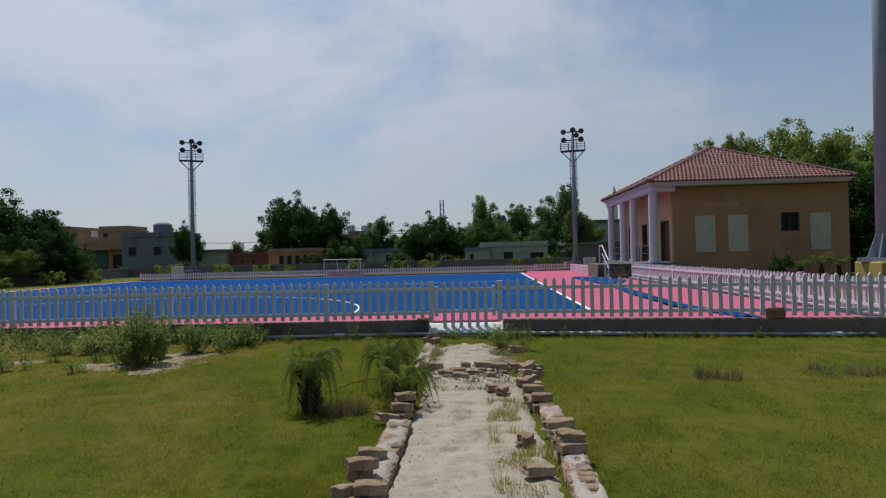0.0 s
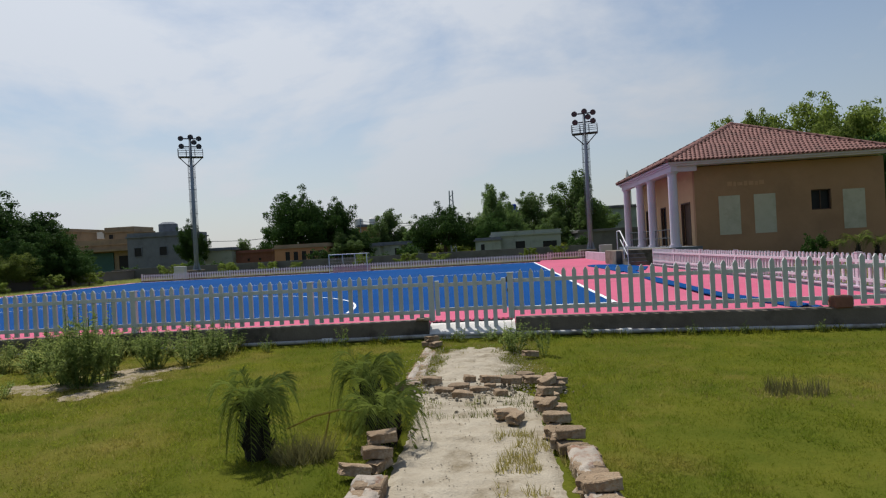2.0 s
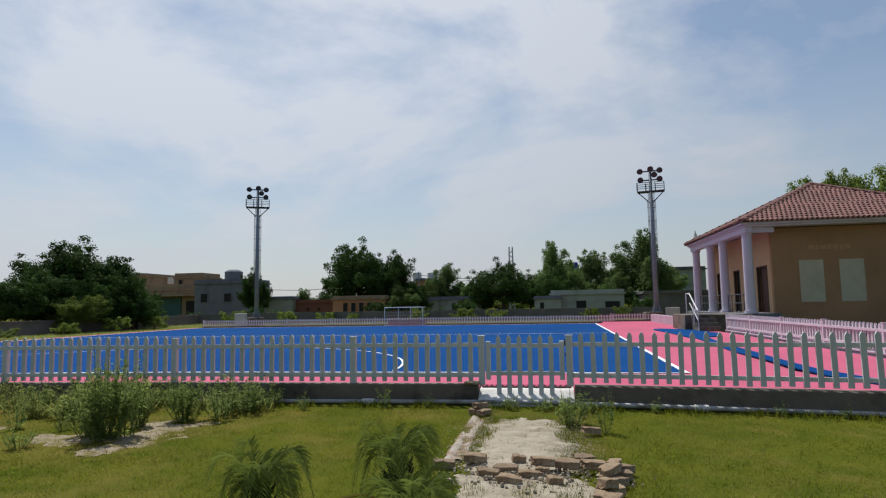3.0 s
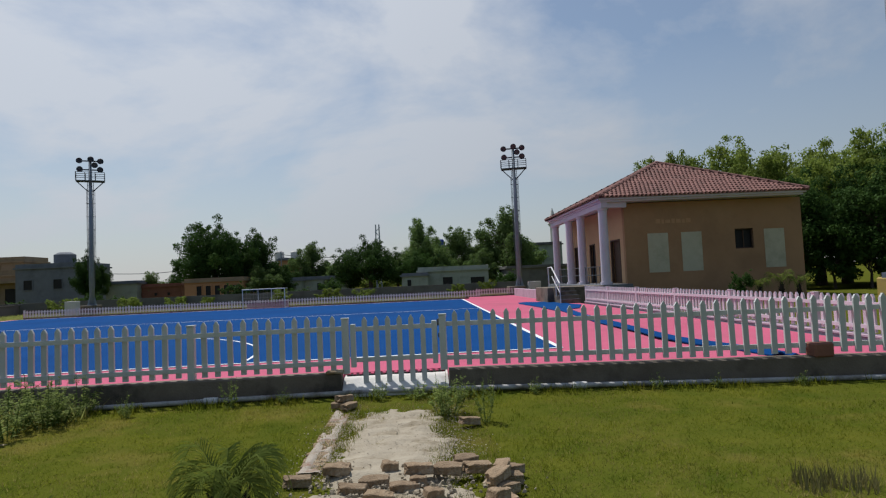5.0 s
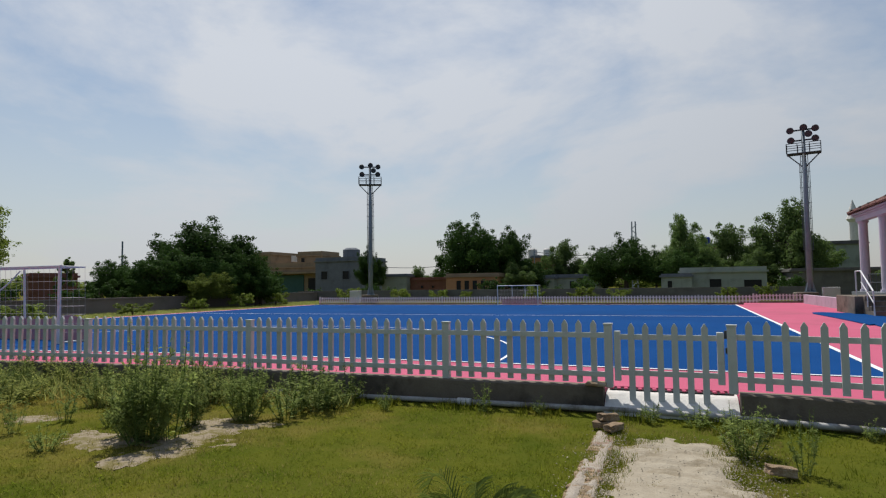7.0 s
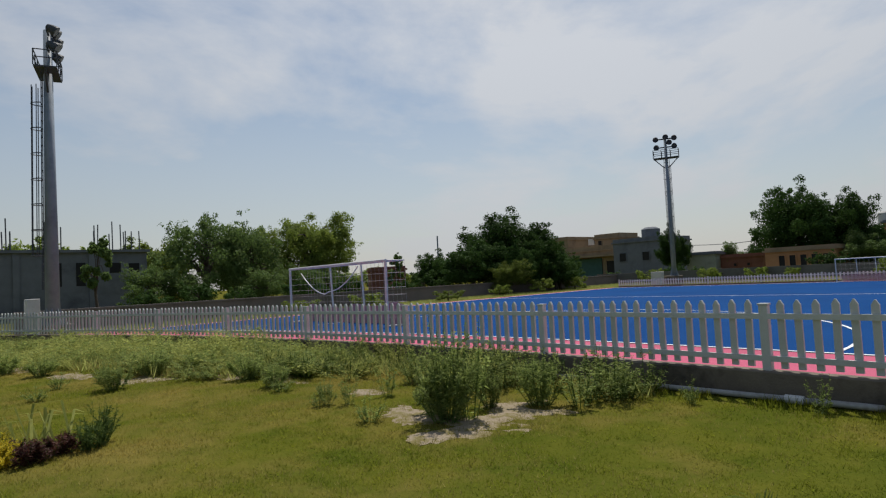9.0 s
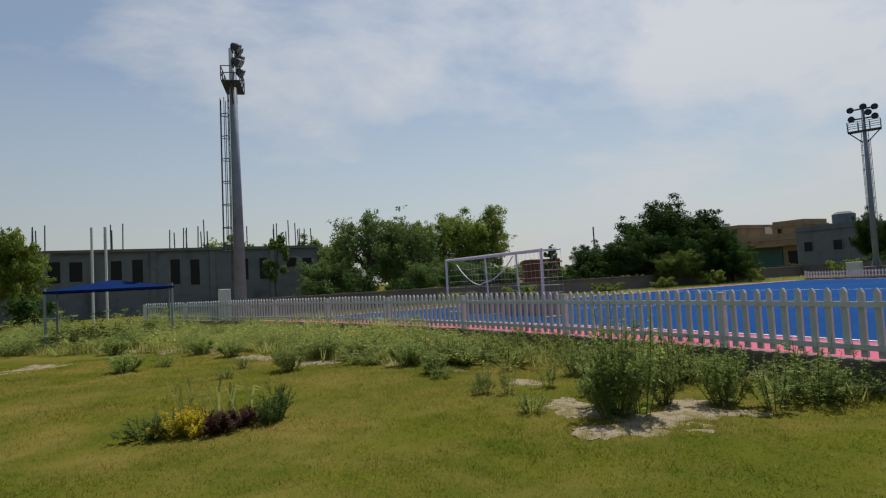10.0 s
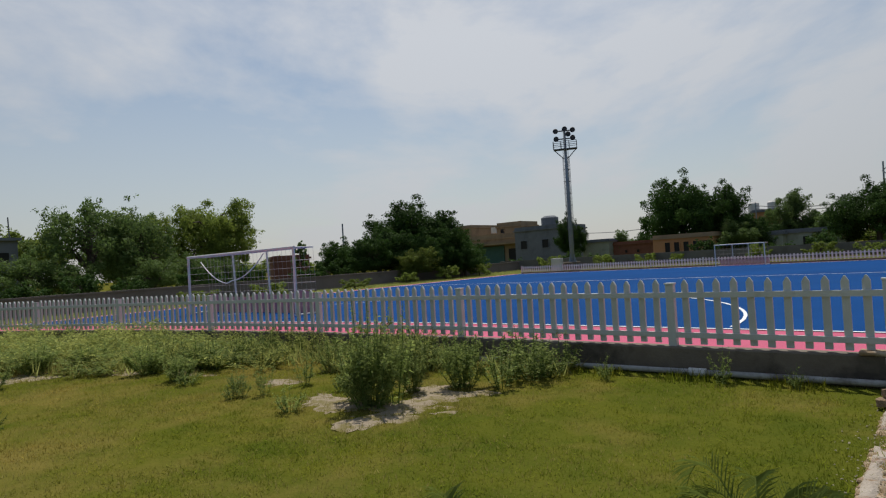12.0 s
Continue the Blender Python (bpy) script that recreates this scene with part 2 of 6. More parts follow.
M = {
    "lawn": mat("lawn_ground", (0.050, 0.072, 0.009), (0.122, 0.120, 0.018), 1.4, 0.95, 1.0, 32, c=(0.165, 0.134, 0.034), cscale=0.75, cpos=(0.54, 0.78), spec=0.0, west=0.125),
    "grass": mat("grass_blades", (0.092, 0.148, 0.012), (0.250, 0.245, 0.027), 1.4, 0.9, 0.0, 11, vary=0.55, c=(0.30, 0.235, 0.055), cscale=0.75, cpos=(0.54, 0.78), through_light=0.6, spec=0.0, west=0.125),
    "straw": mat("dry_grass", (0.25, 0.225, 0.065), (0.38, 0.32, 0.11), 0.8, 0.9, 0.0, 6, vary=0.3, through_light=0.6, spec=0.0),
    "path": mat("pale_earth", (0.27, 0.226, 0.16), (0.445, 0.39, 0.298), 4.0, 0.95, 1.0, 55, c=(0.21, 0.168, 0.105), cscale=3.4, cpos=(0.52, 0.68)),
    "soil": mat("bare_soil", (0.23, 0.18, 0.12), (0.38, 0.315, 0.23), 6.0, 0.95, 1.0, 50, c=(0.17, 0.14, 0.05), cscale=6.0, cpos=(0.45, 0.58)),
    "trace": mat("faded_sign_paint", (0.42, 0.245, 0.125), (0.50, 0.30, 0.16), 5, 0.9, 0.1, 30),
    "shrub": mat("dark_shrub_leaves", (0.06, 0.10, 0.022), (0.11, 0.16, 0.04), 5, 0.6, 0.0, 12, vary=0.35, through_light=0.35, spec=0.1),
    "blue": mat("blue_turf", (0.006, 0.053, 0.187), (0.009, 0.064, 0.218), 0.35, 0.9, 0.25, 120, c=(0.006, 0.046, 0.165), cscale=0.25, cpos=(0.45, 0.75), spec=0.03),
    "pink": mat("pink_turf", (0.47, 0.095, 0.165), (0.55, 0.13, 0.205), 0.6, 0.85, 0.25, 120, c=(0.40, 0.11, 0.155), cscale=0.5, cpos=(0.5, 0.75), spec=0.1),
    "line": mat("white_line_paint", (0.74, 0.76, 0.78), (0.82, 0.83, 0.84), 8, 0.7, 0.1),
    "concrete": mat("stained_concrete", (0.118, 0.096, 0.073), (0.215, 0.18, 0.14), 2.2, 0.9, 0.5, 45, c=(0.066, 0.056, 0.045), cscale=1.6, cpos=(0.5, 0.68)),
    "render_grey": mat("cement_render", (0.14, 0.152, 0.17), (0.205, 0.222, 0.243), 1.2, 0.9, 0.3, 30, c=(0.105, 0.115, 0.13), cscale=0.5),
    "pale": mat("white_concrete", (0.60, 0.58, 0.54), (0.72, 0.70, 0.66), 6, 0.9, 0.4, 50, c=(0.42, 0.40, 0.36), cscale=3, cpos=(0.55, 0.75)),
    "white": mat("pale_fence_paint", (0.50, 0.52, 0.50), (0.60, 0.62, 0.60), 5, 0.5, 0.15, 50, vary=0.1, c=(0.38, 0.38, 0.35), cscale=6, cpos=(0.58, 0.8)),
    "pipe": mat("dusty_white_pipe", (0.30, 0.29, 0.27), (0.52, 0.51, 0.49), 4, 0.5, 0.1, 30, c=(0.18, 0.16, 0.135), cscale=2.5, cpos=(0.5, 0.64)),
    "lilac": mat("lilac_pink_paint", (0.44, 0.33, 0.40), (0.53, 0.41, 0.48), 2, 0.8, 0.2, 40, c=(0.36, 0.29, 0.33), cscale=1.3),
    "steel": mat("galvanised_steel", (0.205, 0.245, 0.285), (0.295, 0.34, 0.385), 2.5, 0.6, 0.1, 30, c=(0.17, 0.205, 0.24), cscale=1.0),
    "darksteel": mat("dark_steel", (0.05, 0.058, 0.068), (0.085, 0.095, 0.108), 5, 0.6, 0.1, 40),
    "glass": mat("lamp_glass", (0.05, 0.055, 0.06), (0.07, 0.075, 0.08), 5, 0.4, 0.0, 40, spec=0.4),
    "tan": mat("tan_wall_paint", (0.345, 0.20, 0.103), (0.415, 0.248, 0.135), 0.9, 0.9, 0.25, 25, c=(0.285, 0.168, 0.09), cscale=0.35, cpos=(0.45, 0.7)),
    "patch": mat("grey_green_plaster", (0.45, 0.42, 0.30), (0.53, 0.495, 0.37), 2.2, 0.9, 0.2, 30, c=(0.38, 0.355, 0.25), cscale=1.2),
    "peach": mat("peach_wall_paint", (0.50, 0.325, 0.18), (0.58, 0.39, 0.225), 1.2, 0.9, 0.2, 25),
    "column": mat("pale_lilac_column_paint", (0.55, 0.50, 0.58), (0.64, 0.59, 0.66), 1.6, 0.8, 0.15, 25),
    "tile": mat("clay_roof_tile", (0.185, 0.09, 0.076), (0.27, 0.138, 0.118), 3.0, 0.85, 0.2, 30, vary=0.3, c=(0.17, 0.095, 0.08), cscale=1.0),
    # near-black stands in for the unlit depth of windows, doorways and the drain
    "dark": mat("near_black_unlit", (0.012, 0.012, 0.013), (0.02, 0.02, 0.02), 4, 0.6, 0.0),
    "wood": mat("dark_door_wood", (0.06, 0.035, 0.022), (0.10, 0.06, 0.04), 6, 0.6, 0.1),
    "brick": mat("clay_brick", (0.195, 0.13, 0.077), (0.355, 0.265, 0.17), 9, 0.95, 0.9, 70, vary=0.3, c=(0.43, 0.36, 0.265), cscale=8, cpos=(0.53, 0.68)),
    "mortar": mat("old_mortar", (0.30, 0.25, 0.195), (0.44, 0.385, 0.32), 6, 0.95, 0.9, 60, c=(0.24, 0.135, 0.085), cscale=5, cpos=(0.54, 0.64), vary=0.1),
    "yellow": mat("yellow_paint", (0.30, 0.215, 0.05), (0.38, 0.28, 0.07), 2, 0.8, 0.2, 40, c=(0.24, 0.19, 0.08), cscale=2),
    "bark": mat("bark", (0.07, 0.055, 0.042), (0.13, 0.10, 0.08), 12, 0.95, 0.8, 60),
    "leaf_dark": mat("dark_leaves", (0.034, 0.074, 0.016), (0.066, 0.120, 0.026), 0.9, 0.65, 0.0, 8, vary=0.35, through_light=0.35, spec=0.06),
    "leaf_mid": mat("green_leaves", (0.09, 0.155, 0.042), (0.17, 0.24, 0.068), 0.9, 0.6, 0.0, 8, vary=0.35, through_light=0.48, spec=0.12),
    "leaf_light": mat("light_green_leaves", (0.135, 0.19, 0.032), (0.245, 0.30, 0.06), 0.9, 0.65, 0.0, 8, vary=0.4, through_light=0.5, spec=0.12),
    "weed": mat("weed_leaves", (0.26, 0.30, 0.075), (0.50, 0.51, 0.17), 3, 0.8, 0.0, 12, vary=0.4, through_light=0.6, spec=0.0),
    "bush": mat("bush_leaves", (0.17, 0.236, 0.06), (0.365, 0.42, 0.13), 4, 0.6, 0.0, 14, vary=0.5, through_light=0.5, spec=0.1),
    "spike": mat("dark_grass_spikes", (0.16, 0.16, 0.055), (0.31, 0.27, 0.12), 4, 0.9, 0.0, 12, vary=0.4, through_light=0.3, spec=0.0),
    # white paint with shade and pink turf bounce coloured in as lilac
    "bounce_tint": mat("white_paint_pink_bounce", (0.56, 0.49, 0.54), (0.66, 0.60, 0.64), 5, 0.55, 0.15, 50, vary=0.1, c=(0.44, 0.38, 0.41), cscale=5, cpos=(0.58, 0.8)),
    "palm": mat("palm_leaflets", (0.11, 0.155, 0.027), (0.225, 0.265, 0.062), 5, 0.65, 0.0, 12, vary=0.35, through_light=0.4, spec=0.05),
    "red_leaf": mat("red_brown_leaves", (0.08, 0.03, 0.025), (0.13, 0.05, 0.035), 5, 0.6, 0.0, 12, vary=0.3, through_light=0.3),
    "yellow_leaf": mat("yellow_leaves", (0.55, 0.45, 0.03), (0.68, 0.56, 0.05), 5, 0.6, 0.0, 12, vary=0.3, through_light=0.45),
    "canopy": mat("blue_canopy_cloth", (0.007, 0.020, 0.085), (0.012, 0.030, 0.115), 3, 0.95, 0.1, spec=0.0),
    "ochre": mat("ochre_house_paint", (0.27, 0.20, 0.125), (0.35, 0.265, 0.17), 1.0, 0.9, 0.2, 20, c=(0.20, 0.15, 0.10), cscale=0.6),
    "orange": mat("orange_house_paint", (0.42, 0.215, 0.10), (0.52, 0.285, 0.145), 1.0, 0.9, 0.2, 20),
    "palegreen": mat("pale_green_house_paint", (0.31, 0.345, 0.295), (0.40, 0.43, 0.375), 1.0, 0.9, 0.2, 20, c=(0.22, 0.24, 0.205), cscale=0.8),
    "redbrick": mat("red_brick_wall", (0.19, 0.085, 0.06), (0.28, 0.13, 0.09), 3.0, 0.95, 0.4, 25),
    "boundary": mat("weathered_boundary_wall", (0.13, 0.125, 0.115), (0.20, 0.19, 0.175), 0.8, 0.95, 0.3, 15, c=(0.095, 0.09, 0.08), cscale=0.5),
    "mauve": mat("grey_mauve_boundary_wall", (0.17, 0.14, 0.13), (0.25, 0.205, 0.19), 0.8, 0.95, 0.3, 15, c=(0.13, 0.125, 0.09), cscale=0.5),
    "teal": mat("teal_shutter_paint", (0.04, 0.10, 0.085), (0.06, 0.135, 0.115), 3, 0.7, 0.1),
    "tank_blue": mat("blue_plastic_tank", (0.012, 0.035, 0.20), (0.018, 0.05, 0.25), 3, 0.4, 0.0),
    "white_metal": mat("white_metal_paint", (0.60, 0.60, 0.59), (0.72, 0.72, 0.71), 5, 0.5, 0.1, 50, c=(0.45, 0.42, 0.38), cscale=4, cpos=(0.6, 0.8)),
    "skirt": mat("pinkish_net_cloth", (0.45, 0.27, 0.32), (0.55, 0.34, 0.39), 5, 0.9, 0.0),
    "fibre": mat("dark_palm_fibre", (0.018, 0.015, 0.011), (0.035, 0.028, 0.02), 14, 0.95, 0.8, 60),
    "net": mat("goal_net_cord", (0.42, 0.38, 0.39), (0.52, 0.46, 0.48), 5, 0.8, 0.0),
}


# ---- building blocks ----
def link(name, bm, material, parent=None, label="", smooth=False):
    me = bpy.data.meshes.new(name)
    bm.normal_update()
    bm.to_mesh(me)
    bm.free()
    if smooth:
        me.polygons.foreach_set("use_smooth", [True] * len(me.polygons))
    me.materials.append(M[material])
    ob = new(name, me)
    ob.parent = parent
    if label:
        ob["label"] = label
    return ob


def part(name, bm, material, parent, label="", smooth=False):
    """One mesh under a thing or a part."""
    return link(name, bm, material, parent, label, smooth)


def empty(name, m, label, category, group="", kind=""):
    ob = new(name)
    ob.matrix_world = m
    return tagged(ob, label, category, group, kind)


def box(bm, x0, x1, y0, y1, z0, z1, bevel=0.0):
    vs = [bm.verts.new((x, y, z)) for x in (x0, x1) for y in (y0, y1) for z in (z0, z1)]
    fs = [bm.faces.new([vs[i] for i in q]) for q in ((0, 1, 3, 2), (4, 6, 7, 5), (0, 4, 5, 1), (2, 3, 7, 6), (0, 2, 6, 4), (1, 5, 7, 3))]
    if bevel:
        es = list({e for f in fs for e in f.edges})
        bmesh.ops.bevel(bm, geom=es, offset=bevel, segments=1, affect="EDGES")
    return bm


def tube(bm, pts, radii, sides=8, cap=True):
    """A tapered tube along points."""
    pts = [Vector(p) for p in pts]
    rings = []
    for i, p in enumerate(pts):
        d = (pts[min(i + 1, len(pts) - 1)] - pts[max(i - 1, 0)]).normalized()
        u = d.cross(Vector((0, 0, 1)) if abs(d.z) < 0.95 else Vector((1, 0, 0))).normalized()
        v = d.cross(u)
        r = radii[i] if hasattr(radii, "__len__") else radii
        rings.append([bm.verts.new(p + r * (math.cos(2 * math.pi * k / sides) * u + math.sin(2 * math.pi * k / sides) * v)) for k in range(sides)])
    for a, b in zip(rings, rings[1:]):
        for k in range(sides):
            bm.faces.new((a[k], b[k], b[(k + 1) % sides], a[(k + 1) % sides]))
    if cap:
        bm.faces.new(rings[0])
        bm.faces.new(rings[-1][::-1])
    return bm


def sheet(bm, pts, z=0.0):
    return bm.faces.new([bm.verts.new((*p[:2], p[2] if len(p) > 2 else z)) for p in pts])


def raw(name, verts, faces, material, parent=None):
    me = bpy.data.meshes.new(name)
    me.from_pydata(verts.tolist() if hasattr(verts, "tolist") else verts, [], faces.tolist() if hasattr(faces, "tolist") else faces)
    me.materials.append(M[material])
    ob = new(name, me)
    ob.parent = parent
    return ob


PZ = 0.25                                # level of the pitch above the lawn


def fence_y(x):
    """The near fence: straight by the gate, bending towards the lawn at both ends."""
    if x > 0.8:
        return 10.0 - 0.13 * (x - 0.8)
    return 10.0 - 0.0102 * min(x + 4.0, 0.0) ** 2


def in_path(x, y):
    return 0.22 < x < 1.42 and y < 6.2 or 0.25 < x < 1.1 and 6.2 <= y < 9.4


# ---- ground ----
def build_ground():
    xs = sorted(set([-1500, -600, -250, -120, -80] + [-60 + 2 * i for i in range(13)] + [-34 + 0.5 * i for i in range(92)] + [12, 14, 18, 24, 32, 45, 70, 120, 250, 600, 1500]))
    ys = sorted(set([-1500, -600, -250, -120, -60, -30, -15, -8] + [-5 + 0.5 * i for i in range(40)] + [16, 20, 26, 34, 42, 50, 60, 75, 100, 160, 300, 700, 1500]))
    verts, faces = [], []
    for y in ys:
        for x in xs:
            z = 0.0
            if -30 < x < 12 and -5 <= y < 9.0:
                z = 0.025 * noise.noise(Vector((x * 0.5, y * 0.5, 3.1))) - 0.005
                if in_path(x, y):
                    z = -0.03
            verts.append((x, y, z))
    w = len(xs)
    for j in range(len(ys) - 1):
        for i in range(w - 1):
            faces.append((j * w + i, j * w + i + 1, (j + 1) * w + i + 1, (j + 1) * w + i))
    ob = raw("ground", verts, faces, "lawn")
    ob.data.polygons.foreach_set("use_smooth", [True] * len(faces))
    tagged(ob, "uneven green lawn with dry yellowish patches", "ground", kind="structure")


def ground_z(x, y):
    """Height of the lawn, which is meshed in half-metre squares."""
    def at(a, b):
        return 0.025 * noise.noise(Vector((a * 0.5, b * 0.5, 3.1))) - 0.005
    i, j = math.floor(x * 2) / 2, math.floor(y * 2) / 2
    u, v = (x - i) * 2, (y - j) * 2
    return (at(i, j) * (1 - u) + at(i + 0.5, j) * u) * (1 - v) + (at(i, j + 0.5) * (1 - u) + at(i + 0.5, j + 0.5) * u) * v


def ground_zs(x, y):
    """The same height for arrays of places."""
    gx, gy = np.arange(-34.0, 12.5, 0.5), np.arange(-8.0, 50.5, 0.5)
    g = np.array([[0.025 * noise.noise(Vector((a * 0.5, b * 0.5, 3.1))) - 0.005 if b < 9.0 and b > -5.1 else 0.0 for b in gy] for a in gx])
    u, v = np.clip((x + 34.0) * 2, 0, len(gx) - 1.001), np.clip((y + 8.0) * 2, 0, len(gy) - 1.001)
    i, j = u.astype(int), v.astype(int)
    u, v = u - i, v - j
    return (g[i, j] * (1 - u) + g[i + 1, j] * u) * (1 - v) + (g[i, j + 1] * (1 - u) + g[i + 1, j + 1] * u) * v


def build_path():
    """Pale earth between two broken brick edgings, uneven at the sides."""
    bm = bmesh.new()
    ys = [-4 + 0.04 * i for i in range(338)]
    rows = []
    for y in ys:
        lo, hi = (0.20, 1.44) if y < 6.0 else (0.06, 1.34)
        if y > 6.6:
            lo += 0.10 * noise.noise(Vector((y * 1.3, 7, 0)))
            hi += 0.16 * noise.noise(Vector((y * 1.7, 2, 0)))
        row = []
        for k in range(31):
            x = lo + (hi - lo) * k / 30
            f = abs(k / 15 - 1)
            e = -0.055 * max(0.0, f - (0.80 if y < 6.2 else 0.42)) / (0.2 if y < 6.2 else 0.58) - 0.06 * max(0.0, min(1.0, (y - 8.7) / 0.5))
            if y > 6.2:
                e += 0.022 * noise.noise(Vector((x * 5, y * 4, 21))) + 0.010 * noise.noise(Vector((x * 14, y * 12, 2)))
            z = 0.012 + e + 0.018 * noise.noise(Vector((x * 3, y * 3, 0))) + 0.022 * noise.noise(Vector((x * 4 + 0.6 * y, y * 11, 4))) + 0.006 * noise.noise(Vector((x * 25, y * 25, 7)))
            row.append(bm.verts.new((x, y, z)))
        rows.append(row)
    for a, b in zip(rows, rows[1:]):
        for k in range(30):
            bm.faces.new((a[k], a[k + 1], b[k + 1], b[k]))
    tagged(link("path", bm, "path", smooth=True), "pale trodden earth garden path", "path", kind="structure")


# ---- pitch ----
def build_pitch():
    left = -22.6
    xs = [left + (7.75 - left) * i / 60 for i in range(61)]
    xs = sorted(set(xs) | {-0.06, -0.05, 1.35, 1.36})
    xs = [x for x in xs if not (-0.05 < x < 1.35)]
    near = [(x, fence_y(x) + 0.1 if not -0.055 < x < 1.355 else 10.28) for x in xs]
    bm = bmesh.new()
    low = [bm.verts.new((x, y, PZ)) for x, y in near]
    far = [bm.verts.new((x, 38.32 if x < 3.4 else 41.2, PZ)) for x, _ in near]
    for k in range(len(xs) - 1):
        bm.faces.new((low[k], low[k + 1], far[k + 1], far[k]))
    b0 = [bm.verts.new((v.co.x, v.co.y, -0.1)) for v in low]
    for k in range(len(xs) - 1):
        bm.faces.new((b0[k], b0[k + 1], low[k + 1], low[k]))
    l0, l1 = bm.verts.new((left, near[0][1], -0.1)), bm.verts.new((left, 38.32, -0.1))
    bm.faces.new((l0, low[0], far[0], l1))
    pitch = tagged(link("pitch_surround", bm, "pink"), "pink artificial turf around a sports pitch", "sports pitch", kind="structure")

    def strip(name, material, inner, outer, z, label, category):
        b = bmesh.new()
        a = [b.verts.new((x, y, z)) for x, y in inner]
        c = [b.verts.new((x, y, z)) for x, y in outer]
        for k in range(len(a) - 1):
            b.faces.new((a[k], a[k + 1], c[k + 1], c[k]))
        return tagged(link(name, b, material), label, category, kind="structure")

    def near_y(x):
        return fence_y(min(x, 0.5)) + 1.85 - 0.02 * max(x, 0)
    bx = [-22.0 + (3.35 + 22.0) * i / 60 for i in range(61)]
    strip("pitch", "blue", [(x, near_y(x)) for x in bx], [(x + (0.45 if i == 60 else 0.45 * max(0, i - 50) / 10), 38.0) for i, x in enumerate(bx)],
          PZ + 0.006, "blue artificial turf sports pitch", "sports pitch")
    z = PZ + 0.011
    strip("touch_line", "line", [(x, near_y(x)) for x in bx], [(x, near_y(x) + 0.07) for x in bx], z, "white painted touch line", "pitch line")
    strip("far_line", "line", [(-22, 37.9), (3.78, 37.9)], [(-22, 38.02), (3.78, 38.02)], z, "white painted far line", "pitch line")
    strip("side_line", "line", [(3.28, near_y(3.3)), (3.72, 38.0)], [(3.37, near_y(3.3)), (3.83, 38.0)], z, "white painted side line", "pitch line")
    strip("left_line", "line", [(-22.0, near_y(-22.0)), (-22.0, 38.0)], [(-21.92, near_y(-22)), (-21.92, 38.0)], z, "white painted side line", "pitch line")
    strip("half_line", "line", [(-22, 26.1), (3.5, 26.1)], [(-22, 26.17), (3.5, 26.17)], z, "thin white painted half line", "pitch line")
    arc = [(math.cos(radians(a)), math.sin(radians(a))) for a in range(0, 181, 4)]
    strip("goal_circle", "line", [(-8.8 + 6.84 * c, 12.1 + 6.85 * s) for c, s in arc], [(-8.8 + 6.895 * c, 12.1 + 6.905 * s) for c, s in arc], z + 0.002,
          "white painted goal circle line", "pitch line")
    # a loose sheet and a rumpled strip of blue turf lying on the pink one
    def loose(rows, lift, label):
        b = bmesh.new()
        top = []
        for i, ((xa, ya), (xb, yb)) in enumerate(rows):
            row = []
            for k in range(7):
                f = k / 6
                fold = lift * math.exp(-((f - 0.2 - 0.1 * math.sin(i * 0.9)) / 0.16) ** 2) + 0.5 * lift * math.exp(-((f - 0.85) / 0.1) ** 2)
                row.append(b.verts.new((xa + (xb - xa) * f, ya + (yb - ya) * f, PZ + 0.022 + fold * (0.75 + 0.5 * noise.noise(Vector((k * 0.7, ya, 3)))))))
            top.append(row)
        for r0, r1 in zip(top, top[1:]):
            for k in range(6):
                b.faces.new((r0[k], r1[k], r1[k + 1], r0[k + 1]))
        geo = bmesh.ops.extrude_face_region(b, geom=b.faces[:])
        for v in [g for g in geo["geom"] if isinstance(g, bmesh.types.BMVert)]:
            v.co.z -= 0.018
        bmesh.ops.recalc_face_normals(b, faces=b.faces)
        tagged(link("turf_strip", b, "blue"), label, "turf strip")
    loose([((5.6, 29.0), (7.3, 28.9)), ((5.5, 28.3), (7.25, 27.4)), ((5.6, 25.8), (7.2, 26.0)), ((5.65, 24.0), (7.4, 25.1)), ((5.63, 22.0), (6.7, 22.8))], 0.03, "loose sheet of blue artificial turf by the steps")
    mid = [(6.05, 22.6), (5.85, 20.4), (5.62, 18.0), (5.55, 16.2), (5.45, 14.6), (5.40, 13.2), (5.42, 12.2), (5.52, 11.2), (5.70, 10.35), (5.80, 9.62)]
    loose([((x - 0.19 - 0.07 * math.sin(y * 1.7), y + 0.1), (x + 0.19 + 0.06 * math.sin(y * 2.3 + 1), y - 0.1)) for x, y in mid], 0.085, "long narrow rumpled strip of blue artificial turf")


# ---- near kerb, fence and gate ----
def kerb_run(name, xs, label):
    bm = bmesh.new()
    rings = []
    for i, x in enumerate(xs):
        y = fence_y(x)
        dz = 0.012 * noise.noise(Vector((x * 1.7, 0, 9)))
        prof = ((y - 0.11, -0.08), (y - 0.10 + dz, 0.285 + dz), (y - 0.085, 0.30 + dz), (y + 0.08, 0.30 + dz), (y + 0.09, 0.2))
        rings.append([bm.verts.new((x, py, pz)) for py, pz in prof])
    for a, b in zip(rings, rings[1:]):
        for k in range(4):
            bm.faces.new((a[k], b[k], b[k + 1], a[k + 1]))
    bm.faces.new(rings[0][::-1])
    bm.faces.new(rings[-1])
    return tagged(link(name, bm, "concrete"), label, "kerb wall", kind="structure")


